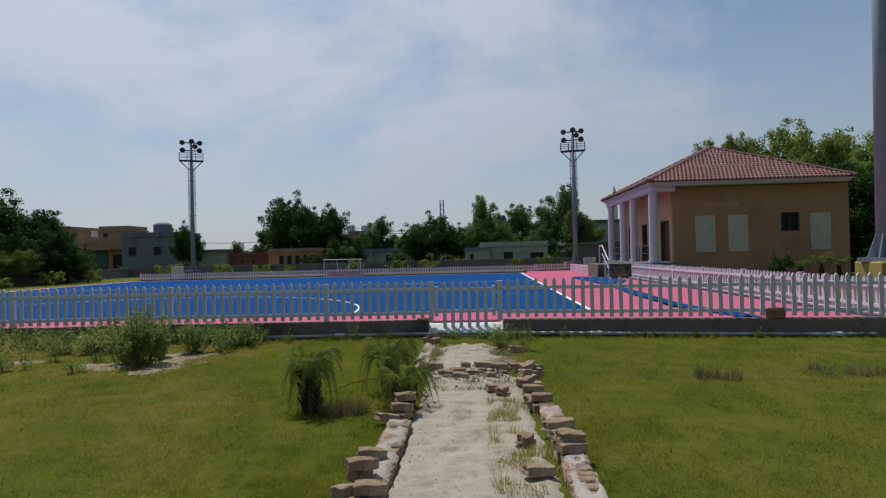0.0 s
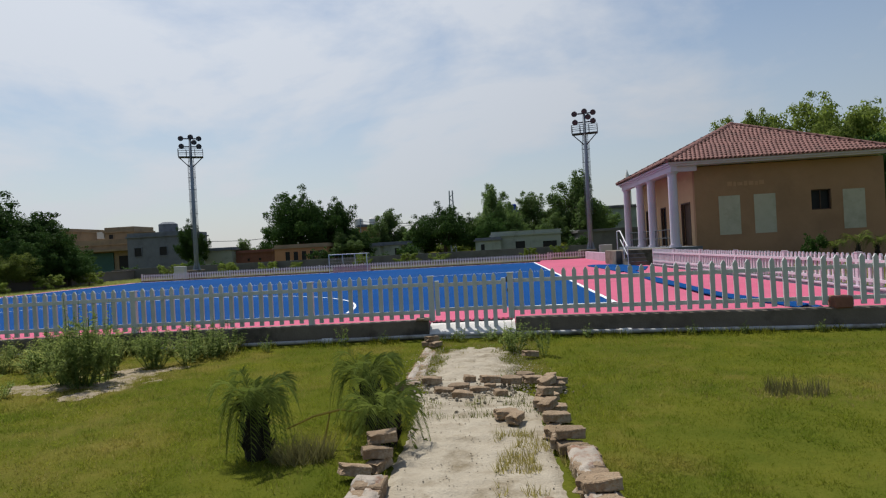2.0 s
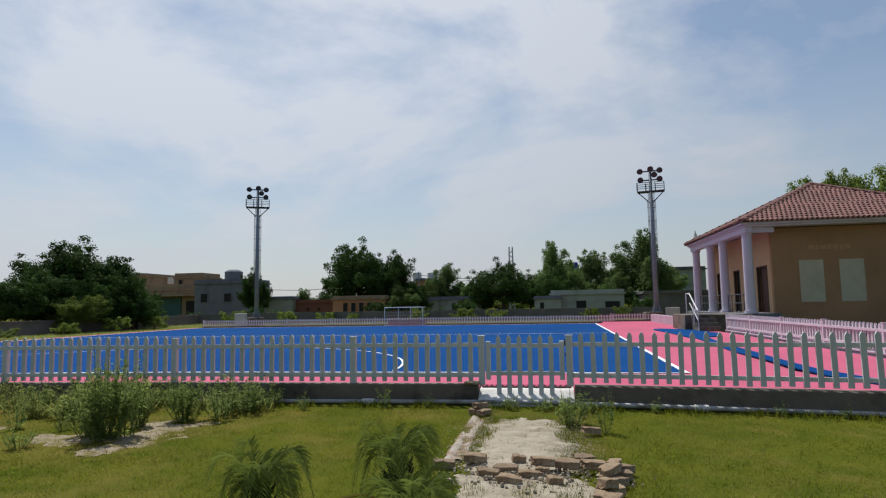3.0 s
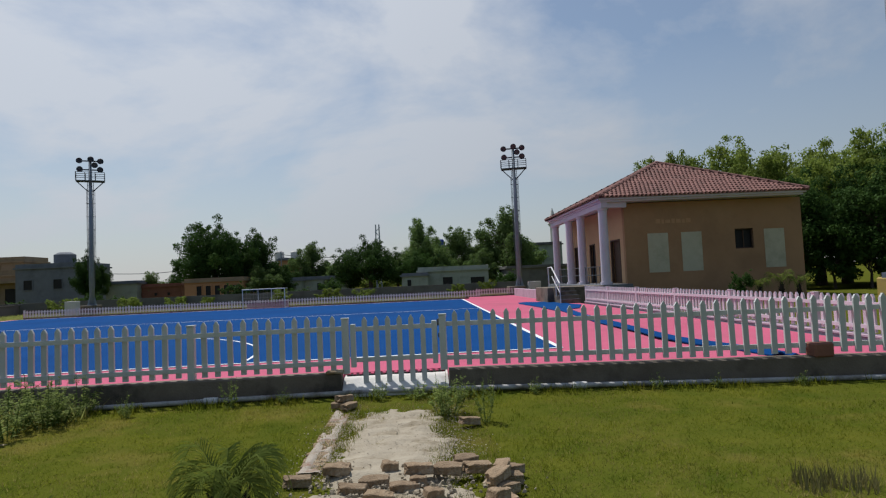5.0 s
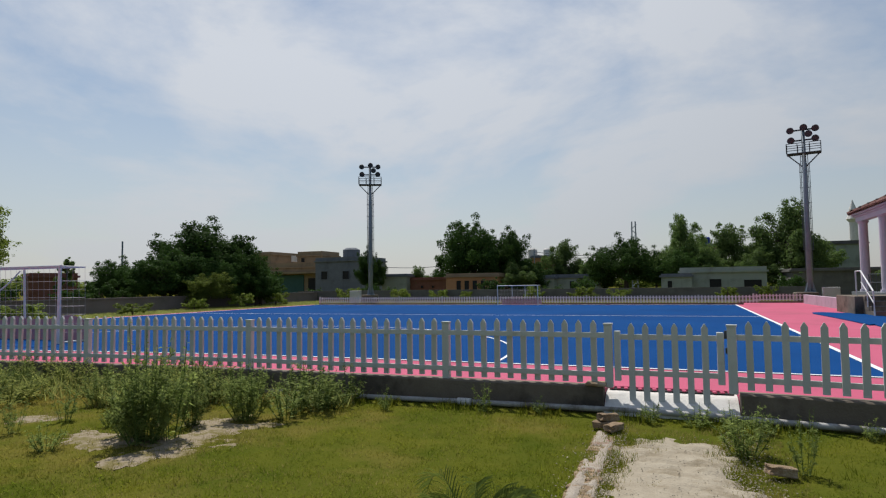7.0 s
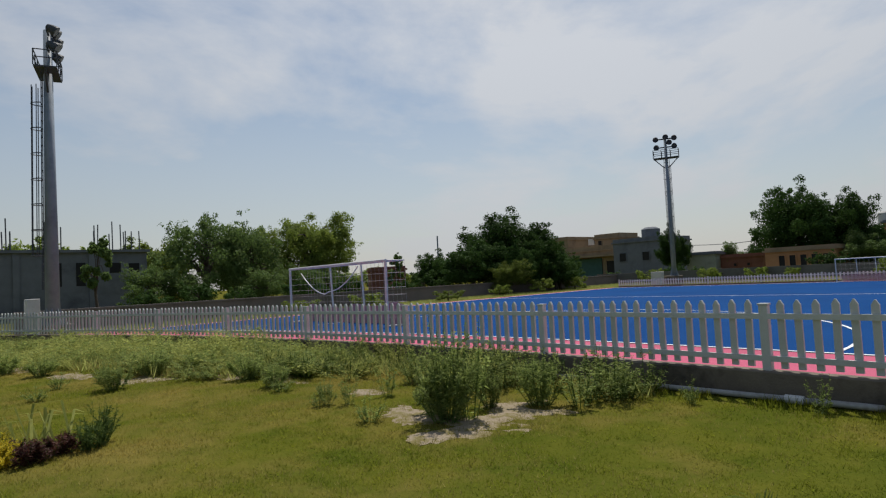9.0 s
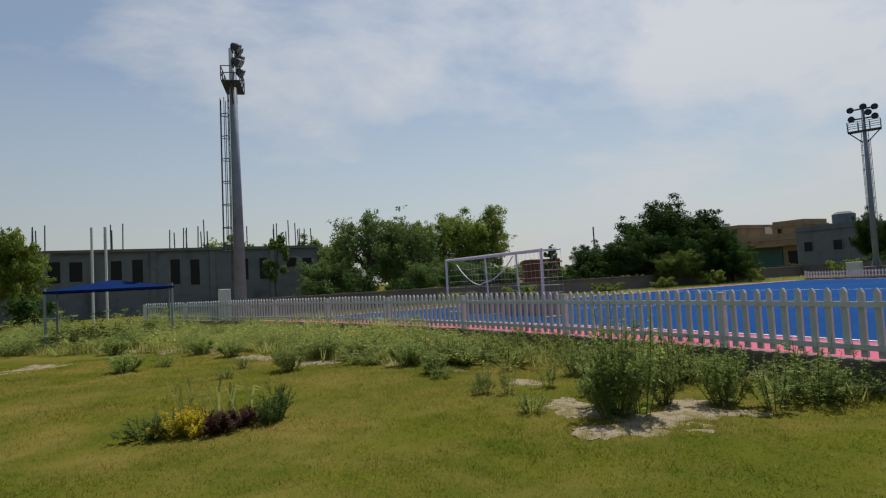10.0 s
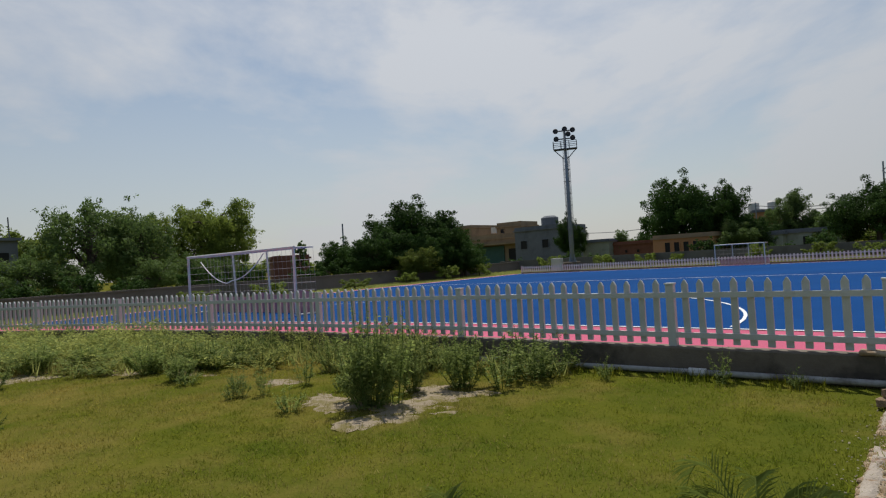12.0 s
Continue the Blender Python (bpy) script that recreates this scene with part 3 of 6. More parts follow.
def picket_mesh(w=0.068, t=0.036, h=0.66, point=0.05, paint="white"):
    bm = bmesh.new()
    prof = [(-w / 2, 0), (w / 2, 0), (w / 2, h - point), (0.006, h), (-0.006, h), (-w / 2, h - point)]
    a = [bm.verts.new((x, -t / 2, z)) for x, z in prof]
    b = [bm.verts.new((x, t / 2, z)) for x, z in prof]
    bm.faces.new(a)
    bm.faces.new(b[::-1])
    for k in range(6):
        j = (k + 1) % 6
        bm.faces.new((a[j], a[k], b[k], b[j]))
    me = bpy.data.meshes.new("picket")
    bm.normal_update()
    bm.to_mesh(me)
    bm.free()
    me.materials.append(M[paint])
    return me


def panel(p0, p1, z0, count, picket, group, label, post_h=0.70, posts=(True, False), rails=(0.10, 0.55), paint="white"):
    """A run of pickets on two rails from p0 to p1, with a square post at its start."""
    p0, p1 = Vector((*p0, z0)), Vector((*p1, z0))
    d = p1 - p0
    ang = math.atan2(d.y, d.x)
    L = d.length
    th = empty("picket_fence", Matrix.Translation(p0) @ Matrix.Rotation(ang, 4, "Z"), label, "fence", group)
    for x, on in ((0.0, posts[0]), (L, posts[1])):
        if on:
            bm = bmesh.new()
            box(bm, x - 0.045, x + 0.045, -0.045, 0.045, -0.02, post_h, 0.006)
            box(bm, x - 0.052, x + 0.052, -0.052, 0.052, post_h, post_h + 0.018)
            part("post", bm, paint, th)
    for z in rails:
        bm = bmesh.new()
        box(bm, 0.04, L - 0.04, 0.0185, 0.045, z, z + 0.06)
        part("rail", bm, paint, th)
    rnd = random.Random(int(p0.x * 100 + p0.y * 7))
    for k in range(1, count + 1):
        ob = new("picket", picket)
        ob.parent = th
        ob.matrix_local = pose(L * k / (count + 1), rnd.uniform(-0.003, 0.003), 0.03 + rnd.uniform(-0.006, 0.006), 0, rnd.uniform(-0.7, 0.7), rnd.uniform(-2, 2))
    return th


def build_near_fence():
    kerb_run("kerb_left", [-31 + 0.5 * i for i in range(62)] + [-0.06], "low stained concrete kerb wall under the fence")
    kerb_run("kerb_right", [1.36 + 0.5 * i for i in range(13)] + [7.95], "low stained concrete kerb wall under the fence")
    pk = picket_mesh(h=0.725)
    lab = "white painted wooden picket fence panel on a kerb"
    xs = [0.0, -2.02] + [-2.02 - 3.07 * i for i in range(1, 10)]
    for a, b in zip(xs, xs[1:]):
        panel((a, fence_y(a)), (b, fence_y(b)), 0.30, 11 if a == 0 else 17, pk, "near fence", lab, posts=(True, b == xs[-1]))
    panel((1.3, fence_y(1.3)), (7.85, fence_y(7.85)), 0.30, 38, pk, "near fence", "long white painted wooden picket fence run on a kerb", posts=(True, True))
    # gate
    g = empty("gate", Matrix.Translation((0.07, 10.0, 0.0)), "closed white picket gate in a fence", "gate")
    long_pk = picket_mesh(h=0.91)
    for z in (0.42, 0.83):
        bm = bmesh.new()
        box(bm, 0.0, 1.16, 0.0185, 0.045, z, z + 0.06)
        part("rail", bm, "white", g)
    for x in (0.03, 1.12):
        bm = bmesh.new()
        box(bm, x - 0.035, x + 0.035, -0.03, 0.04, 0.36, 0.93, 0.005)
        part("stile", bm, "white", g)
    for k in range(1, 7):
        ob = new("picket", long_pk)
        ob.parent = g
        ob.matrix_local = pose(0.03 + 1.09 * k / 7, 0, 0.11)
    bm = bmesh.new()
    box(bm, 1.17, 1.20, -0.02, 0.03, 0.70, 0.76)
    box(bm, 1.16, 1.19, -0.01, 0.02, 0.86, 0.95)
    part("latch", bm, "darksteel", g, "dark metal latch")
    # painted sill and drain
    bm = bmesh.new()
    prof = ((9.80, -0.06), (9.80, 0.035), (9.825, 0.05), (10.06, 0.19), (10.10, 0.207), (10.30, 0.225))
    rows = [[bm.verts.new((-0.05 + 0.07 * k, y + (0.02 * noise.noise(Vector((k * 0.8, 3, 1))) if y < 9.85 else 0), z + 0.006 * noise.noise(Vector((k * 0.9, y * 9, 5))))) for k in range(21)] for y, z in prof]
    for a, b in zip(rows, rows[1:]):
        for k in range(20):
            bm.faces.new((a[k], a[k + 1], b[k + 1], b[k]))
    tagged(link("threshold", bm, "pale"), "sloping white painted concrete sill below a gate", "threshold", kind="structure")
    d = empty("drain_grate", Matrix.Translation((-0.02, 10.19, 0.232)), "dark slotted drain grate across a gateway", "drain")
    bm = bmesh.new()
    box(bm, 0, 1.34, 0, 0.1, -0.02, 0.0)
    part("channel", bm, "dark", d)
    slat = bmesh.new()
    box(slat, -0.02, 0.02, 0.0, 0.10, 0.0, 0.014)
    first = part("bar", slat, "pink", d)
    first.matrix_local = pose(0.03, 0, 0)
    for k in range(1, 17):
        o = new("bar", first.data)
        o.parent = d
        o.matrix_local = pose(0.03 + 0.08 * k, 0, 0, 0, 0, 8)
    # pipe along the kerb
    for name, x0, x1 in (("pipe", -31.0, 7.9),):
        bm = bmesh.new()
        pts = [(x, fence_y(x) - 0.17 - 0.015 * math.sin(x * 0.9), 0.045 + 0.012 * math.sin(x * 0.6 + 1)) for x in [x0 + 0.5 * i for i in range(int((x1 - x0) / 0.5) + 1)]]
        tube(bm, pts, 0.033, 8)
        th = tagged(link("water_pipe", bm, "pipe", smooth=True), "dusty white plastic pipe lying along a kerb", "pipe")
        for x in (-13.5, -7.6, -1.73, 3.0, 6.9):
            bm = bmesh.new()
            y, z = fence_y(x) - 0.17 - 0.015 * math.sin(x * 0.9), 0.045 + 0.012 * math.sin(x * 0.6 + 1)
            tube(bm, [(x - 0.09, y, z), (x + 0.09, y, z)], 0.046, 10)
            part("joint", bm, "pale", th)
    # block of stone on the kerb
    bm = bmesh.new()
    box(bm, 5.90, 6.15, fence_y(6.0) - 0.14, fence_y(6.0) + 0.08, 0.29, 0.47, 0.02)
    tagged(link("kerb_block", bm, "redbrick"), "red-brown block standing on the kerb", "block")
    # broken end of the kerb by the gate
    bm = bmesh.new()
    box(bm, -0.26, -0.03, 9.87, 10.05, 0.298, 0.34, 0.012)
    tagged(link("brick_piece", bm, "brick"), "broken brick lying on the kerb end", "brick")


# ---- right wall, steps and far fence ----
def build_walls():
    bm = bmesh.new()
    box(bm, 7.85, 8.05, 9.15, 26.2, 0.0, 0.30, 0.01)
    box(bm, 7.83, 8.07, 9.15, 26.2, 0.30, 0.33)
    tagged(link("wall_right", bm, "lilac"), "low lilac-pink painted wall beside the pitch", "low wall", kind="structure")
    # these pickets are white; their lilac is bounced light put into the paint
    pk = picket_mesh(h=0.59, w=0.07, paint="bounce_tint")
    ys = [9.3 + 2.82 * i for i in range(7)]
    for a, b in zip(ys, ys[1:]):
        panel((7.95, a), (7.95, b), 0.33, 16, pk, "side fence", "white picket fence panel on a low wall, pink bounce painted in", post_h=0.62, posts=(True, b == ys[-1]), rails=(0.09, 0.44), paint="bounce_tint")
    # the wall farther on, past the steps
    bm = bmesh.new()
    box(bm, 7.3, 7.5, 31.5, 40.2, 0.0, 0.72, 0.01)
    tagged(link("wall_right_far", bm, "lilac"), "low lilac-pink painted wall beside the pitch", "low wall", kind="structure")
    # far kerb and fence
    bm = bmesh.new()
    box(bm, -22.0, 4.2, 38.32, 38.55, 0.0, 0.34, 0.01)
    box(bm, 4.2, 7.5, 41.2, 41.4, 0.0, 0.34, 0.01)
    tagged(link("kerb_far", bm, "concrete"), "low concrete kerb under the far fence", "kerb wall", kind="structure")
    for a in range(-22, 7, 3):
        th = empty("picket_fence", Matrix.Translation((a, 38.44 if a < 4 else 41.3, 0.34)), "white far picket fence panel", "fence", "far fence")
        n = 18 if a + 3 <= 7 else 15
        bm = bmesh.new()
        box(bm, -0.04, 0.04, -0.04, 0.04, 0, 0.44)
        part("post", bm, "white", th)
        for z in (0.07, 0.29):
            bm = bmesh.new()
            box(bm, 0.04, n / 6 - 0.04, 0.0, 0.03, z, z + 0.05)
            part("rail", bm, "white", th)
        bm = bmesh.new()
        for k in range(1, n):
            x = k / 6
            box(bm, x - 0.035, x + 0.035, -0.02, -0.005, 0.02, 0.40 + 0.01 * (k % 2))
        part("palisade", bm, "white_metal", th)["kind"] = "stuff"
    # boundary walls behind
    bm = bmesh.new()
    box(bm, -31, 9.0, 49.0, 49.3, -0.1, 1.10)
    tagged(link("wall_north", bm, "boundary"), "weathered grey boundary wall", "boundary wall", kind="structure")
    bm = bmesh.new()
    box(bm, -29.2, -29.0, 6.0, 49.0, -0.1, 0.92)
    box(bm, -29.25, -28.95, 6.0, 49.0, 0.92, 1.0)
    tagged(link("wall_west", bm, "mauve"), "mauve weathered boundary wall", "boundary wall", kind="structure")


# ---- pavilion ----
def build_pavilion():
    x0, x1, y0, y1 = 10.9, 19.5, 29.6, 39.2
    top = 4.66
    fl = 0.90
    b = empty("pavilion", Matrix.Translation((0, 0, 0)), "tan pavilion with a red clay tile roof and a colonnade", "building")
    # front wall with a window through it
    bm = bmesh.new()
    wx0, wx1, wz0, wz1 = 16.2, 17.1, 2.31, 3.26
    for a, c, d, e in ((x0, wx0, 0.0, top), (wx1, x1, 0.0, top), (wx0, wx1, 0.0, wz0), (wx0, wx1, wz1, top)):
        box(bm, a, c, y0, y0 + 0.25, d, e)
    bmesh.ops.remove_doubles(bm, verts=bm.verts, dist=0.001)
    part("front_wall", bm, "tan", b, "tan painted front wall")
    w = new("window")
    w.parent = b
    bm = bmesh.new()
    for a, c, d, e in ((wx0, wx0 + 0.05, wz0, wz1), (wx1 - 0.05, wx1, wz0, wz1), (wx0, wx1, wz0, wz0 + 0.05), (wx0, wx1, wz1 - 0.05, wz1), (16.63, 16.67, wz0, wz1)):
        box(bm, a, c, y0 + 0.08, y0 + 0.13, d, e)
    part("frame", bm, "wood", w)
    bm = bmesh.new()
    box(bm, wx0, wx1, y0 + 0.20, y0 + 0.23, wz0, wz1)
    part("pane", bm, "dark", w, "dark window opening")
    for px in (11.98, 13.6, 17.62):
        bm = bmesh.new()
        box(bm, px, px + 0.98, y0 - 0.012, y0 + 0.02, 1.36, 3.20)
        part("blocked_window", bm, "patch", b, "plastered grey-green window recess")
    for i, (sx, sw) in enumerate(((12.42, 0.22), (12.70, 0.12), (12.88, 0.24), (13.18, 0.16), (13.40, 0.22), (13.68, 0.14), (13.88, 0.22))):
        bm = bmesh.new()
        box(bm, sx, sx + sw, y0 - 0.006, y0 + 0.02, 3.66 - 0.02 * (i % 2), 3.86 - 0.02 * (i % 3))
        part("sign_bar", bm, "trace", b, "faded lettering trace on the wall")
    # side wall to the colonnade, with doors
    bm = bmesh.new()
    doors = ((30.3, 31.7), (32.3, 32.75), (34.3, 35.3), (37.4, 38.5))
    ya = y0 + 0.25
    for d0, d1 in doors:
        box(bm, x0, x0 + 0.25, ya, d0, 0.0, top)
        box(bm, x0, x0 + 0.25, d0, d1, 3.05, top)
        box(bm, x0, x0 + 0.25, d0, d1, 0.0, fl + 0.02)
        ya = d1
    box(bm, x0, x0 + 0.25, ya, y1, 0.0, top)
    part("side_wall", bm, "peach", b, "peach painted wall under the colonnade")
    for d0, d1 in doors:
        d = new("door")
        d.parent = b
        bm = bmesh.new()
        box(bm, x0 + 0.15, x0 + 0.2, d0, d1, fl, 3.05)
        # nearest leaf is wood; farther ones take the near-black of unlit openings
        part("leaf", bm, "wood" if d0 < 31 else "dark", d, "dark door leaf, brown nearest, unlit near-black beyond")
        bm = bmesh.new()
        for a, c, e, f in ((d0, d0 + 0.06, fl, 3.05), (d1 - 0.06, d1, fl, 3.05), (d0, d1, 2.99, 3.05)):
            box(bm, x0 - 0.02, x0 + 0.1, a, c, e, f)
        part("frame", bm, "wood", d)
    bm = bmesh.new()
    box(bm, x1 - 0.25, x1, y0 + 0.25, y1, 0.0, top)
    box(bm, x0 + 0.25, x1 - 0.25, y1 - 0.25, y1, 0.0, top)
    part("rear_wall", bm, "tan", b)
    bm = bmesh.new()
    box(bm, 9.3, x0, 28.9, 39.2, 0.0, fl)
    part("porch_floor", bm, "render_grey", b)
    # beam and ceiling over the colonnade
    bm = bmesh.new()
    box(bm, 9.66, 9.96, 29.0, 39.3, 4.45, 4.70)
    box(bm, 9.96, x0 - 0.003, 29.15, 29.45, 4.45, 4.70)
    part("beam", bm, "column", b, "pale lilac beam over the columns")
    bm = bmesh.new()
    box(bm, 9.6, 19.25, 28.95, 39.5, 4.70, 4.79)
    box(bm, 9.5, 19.35, 28.85, 28.95, 4.79, 4.88)
    box(bm, 9.5, 9.6, 28.95, 39.5, 4.79, 4.88)
    box(bm, 19.25, 19.35, 28.95, 39.5, 4.79, 4.88)
    part("eave_slab", bm, "column", b, "pale eave slab")
    for cy, n in ((29.3, 1), (33.0, 1), (35.4, 1), (38.6, 1)):
        bm = bmesh.new()
        tube(bm, [(9.8, cy, fl), (9.8, cy, fl + 0.12)], 0.27, 16)
        tube(bm, [(9.8, cy, fl + 0.12), (9.8, cy, 4.33)], [0.215, 0.20], 16)
        tube(bm, [(9.8, cy, 4.33), (9.8, cy, 4.45)], [0.22, 0.27], 16)
        part("column", bm, "column", b, smooth=False)
    # porch railing
    for a, c in ((29.6, 32.7), (33.3, 35.1), (35.7, 38.3)):
        bm = bmesh.new()
        for z in (fl + 0.45, fl + 0.85):
            tube(bm, [(9.8, a, z), (9.8, c, z)], 0.022, 6)
        k = a
        while k < c:
            tube(bm, [(9.8, k, fl), (9.8, k, fl + 0.85)], 0.018, 6)
            k += 0.6
        part("railing", bm, "darksteel", b)
    # tiled hip roof
    ap = Vector((14.55, 34.2, 7.32))
    cs = [Vector((9.42, 28.77, 4.88)), Vector((19.43, 28.77, 4.88)), Vector((19.43, 39.6, 4.88)), Vector((9.42, 39.6, 4.88))]
    bm = bmesh.new()
    for k in range(4):
        bm.faces.new([bm.verts.new(p) for p in (cs[k], cs[(k + 1) % 4], ap)])
    part("roof", bm, "tile", b, "red clay tile roof")
    for k in range(4):
        a, c = cs[k], cs[(k + 1) % 4]
        u = (c - a).normalized()
        foot = a + u * (ap - a).dot(u)
        v = (ap - foot).normalized()
        nrm = u.cross(v).normalized()
        H, W = (ap - foot).length, (c - a).length
        fa = (foot - a).length
        V, F = [], []
        r = 0
        step, pitch = 0.34, 0.20
        while r * step < H - 0.2:
            s0, s1 = r * step, min((r + 1) * step + 0.05, H)
            left, right = fa * s0 / H, W - (W - fa) * s0 / H
            n = int((right - left) / pitch)
            for i in range(n):
                cx = left + (i + 0.5) * (right - left) / max(n, 1)
                base = len(V)
                jit = 0.012 * noise.noise(Vector((i * 3.3, r * 5.1, k)))
                for s, lift in ((s0, 0.055), (s1, 0.02)):
                    for ang in (0, 50, 90, 130, 180):
                        q = a + u * (cx + 0.088 * math.cos(radians(ang))) + v * (s + jit) + nrm * (lift + 0.06 * math.sin(radians(ang)))
                        V.append(tuple(q))
                for m_ in range(4):
                    F.append((base + m_, base + m_ + 1, base + 5 + m_ + 1, base + 5 + m_))
                F.append((base, base + 4, base + 3, base + 2, base + 1))
            r += 1
        raw("roof_tiles", V, F, "tile", b)["kind"] = "stuff"
    for k in range(4):
        bm = bmesh.new()
        p0, p1 = cs[k] + Vector((0, 0, 0.06)), ap + Vector((0, 0, 0.06))
        tube(bm, [p0.lerp(p1, i / 12) for i in range(13)], 0.11, 8)
        part("ridge", bm, "tile", b)
    # landing and steps down towards the lawn
    bm = bmesh.new()
    box(bm, 6.75, 9.3, 28.0, 30.6, 0.0, fl, 0.015)
    tagged(link("porch_landing", bm, "concrete"), "dark concrete landing beside the porch", "landing", kind="structure")
    s = empty("porch_steps", Matrix.Translation((7.0, 26.75, PZ)), "dark concrete steps with a white handrail", "steps")
    for i in range(4):
        bm = bmesh.new()
        box(bm, 0.0, 0.85, 0.32 * i, 1.25, 0.162 * i, 0.162 * (i + 1), 0.012)
        part("step", bm, "concrete", s)
        bm = bmesh.new()
        box(bm, 0.0, 0.85, 0.32 * i - 0.015, 0.32 * i + 0.05, 0.162 * (i + 1), 0.162 * (i + 1) + 0.02)
        part("nosing", bm, "render_grey", s)
    for x in (-0.03,):
        bm = bmesh.new()
        tube(bm, [(x, -0.12, 0.0), (x, -0.08, 0.85), (x, 1.25, 1.55), (x, 1.9, 1.55), (x, 1.9, 0.66)], 0.028, 8)
        tube(bm, [(x, -0.09, 0.45), (x, 1.25, 1.15)], 0.02, 6)
        tube(bm, [(x, 0.6, 0.3), (x, 0.6, 1.2)], 0.02, 6)
        part("handrail", bm, "white_metal", s, "white metal handrail")


# ---- floodlight masts ----
def build_mast(x, y, base, r0, turn, label, plat=8.9, cabinet=True):
    """Tapered steel pole with a caged ladder, a railed platform and six lamps."""
    th = empty("floodlight_mast", Matrix.Translation((x, y, base)) @ Matrix.Rotation(radians(turn), 4, "Z"), label, "floodlight", "floodlight masts")
    h = plat - base
    bm = bmesh.new()
    tube(bm, [(0, 0, 0), (0, 0, h + 1.55)], [r0, r0 * 0.55], 12)
    part("pole", bm, "steel", th, smooth=True)
    bm = bmesh.new()
    box(bm, -r0 * 1.7, r0 * 1.7, -r0 * 1.7, r0 * 1.7, -0.06, 0.03)
    flange = part("base_flange", bm, "steel", th)
    bm = bmesh.new()
    vs = [bm.verts.new(p) for p in ((r0 * 0.95, -0.012, 0.03), (r0 * 1.65, -0.012, 0.03), (r0 * 0.95, -0.012, 0.55), (r0 * 0.95, 0.012, 0.03), (r0 * 1.65, 0.012, 0.03), (r0 * 0.95, 0.012, 0.55))]
    for q in ((0, 1, 2), (3, 5, 4), (0, 3, 4, 1), (1, 4, 5, 2)):
        bm.faces.new([vs[w] for w in q])
    gusset = part("gusset", bm, "steel", flange)
    for k in range(1, 8):
        o = new("gusset", gusset.data)
        o.parent = flange
        o.matrix_local = pose(0, 0, 0, 0, 0, 45 * k)
    # platform
    bm = bmesh.new()
    box(bm, -0.85, 0.85, -0.35, 0.35, h - 0.05, h)
    for sx in (-0.8, 0.8):
        tube(bm, [(sx, 0, h - 0.05), (sx * 0.15, 0, h - 0.75)], 0.035, 6)
    part("platform", bm, "darksteel", th)
    bm = bmesh.new()
    for z in (h + 0.28, h + 0.55):
        for a, c in (((-0.85, -0.35), (0.85, -0.35)), ((0.85, -0.35), (0.85, 0.35)), ((0.85, 0.35), (-0.85, 0.35)), ((-0.85, 0.35), (-0.85, -0.35))):
            tube(bm, [(*a, z), (*c, z)], 0.02, 5)
    for sx in (-0.85, -0.3, 0.3, 0.85):
        for sy in (-0.35, 0.35):
            tube(bm, [(sx, sy, h), (sx, sy, h + 0.55)], 0.02, 5)
    part("railing", bm, "darksteel", th)
    bm = bmesh.new()
    for z in (h + 0.75, h + 1.35):
        box(bm, -0.7, 0.7, -0.08, -0.02, z - 0.04, z + 0.04)
    part("crossarm", bm, "darksteel", th)
    for i, (sx, z) in enumerate(((-0.62, 1.38), (0.05, 1.50), (0.62, 1.38), (-0.6, 0.80), (0.6, 0.80), (0.28, 1.1))):
        bm = bmesh.new()
        c = Vector((sx, -0.22, h + z))
        d = Vector((0, -0.82, -0.57))
        tube(bm, [c - d * 0.20, c - d * 0.10, c + d * 0.06, c + d * 0.14], [0.08, 0.13, 0.19, 0.20], 12)
        lamp = part("lamp", bm, "darksteel", th, "round floodlight lamp")
        bm = bmesh.new()
        tube(bm, [c + d * 0.141, c + d * 0.15], 0.18, 12)
        part("lens", bm, "glass", lamp)
    # ladder with cage, set along the tapering pole
    def off(z):
        return r0 * (1 - 0.45 * z / (h + 1.55)) + 0.05
    bm = bmesh.new()
    for sx in (-0.18, 0.18):
        tube(bm, [(sx, off(1.2), 1.2), (sx, off(h), h)], 0.018, 5)
    z = 1.2
    while z < h:
        tube(bm, [(-0.18, off(z), z), (0.18, off(z), z)], 0.012, 4, False)
        z += 0.3
    part("ladder", bm, "darksteel", th)
    bm = bmesh.new()
    z = 2.4
    while z < h - 0.4:
        pts = [(0.27 * math.cos(radians(q)), off(z) + 0.33 * math.sin(radians(q)), z) for q in range(0, 181, 30)]
        tube(bm, pts, 0.018, 4, False)
        z += 0.9
    for q in (25, 65, 115, 155):
        dx, dy = 0.27 * math.cos(radians(q)), 0.33 * math.sin(radians(q))
        tube(bm, [(dx, off(2.4) + dy, 2.4), (dx, off(h - 0.5) + dy, h - 0.5)], 0.015, 4, False)
    part("cage", bm, "darksteel", th)
    return th


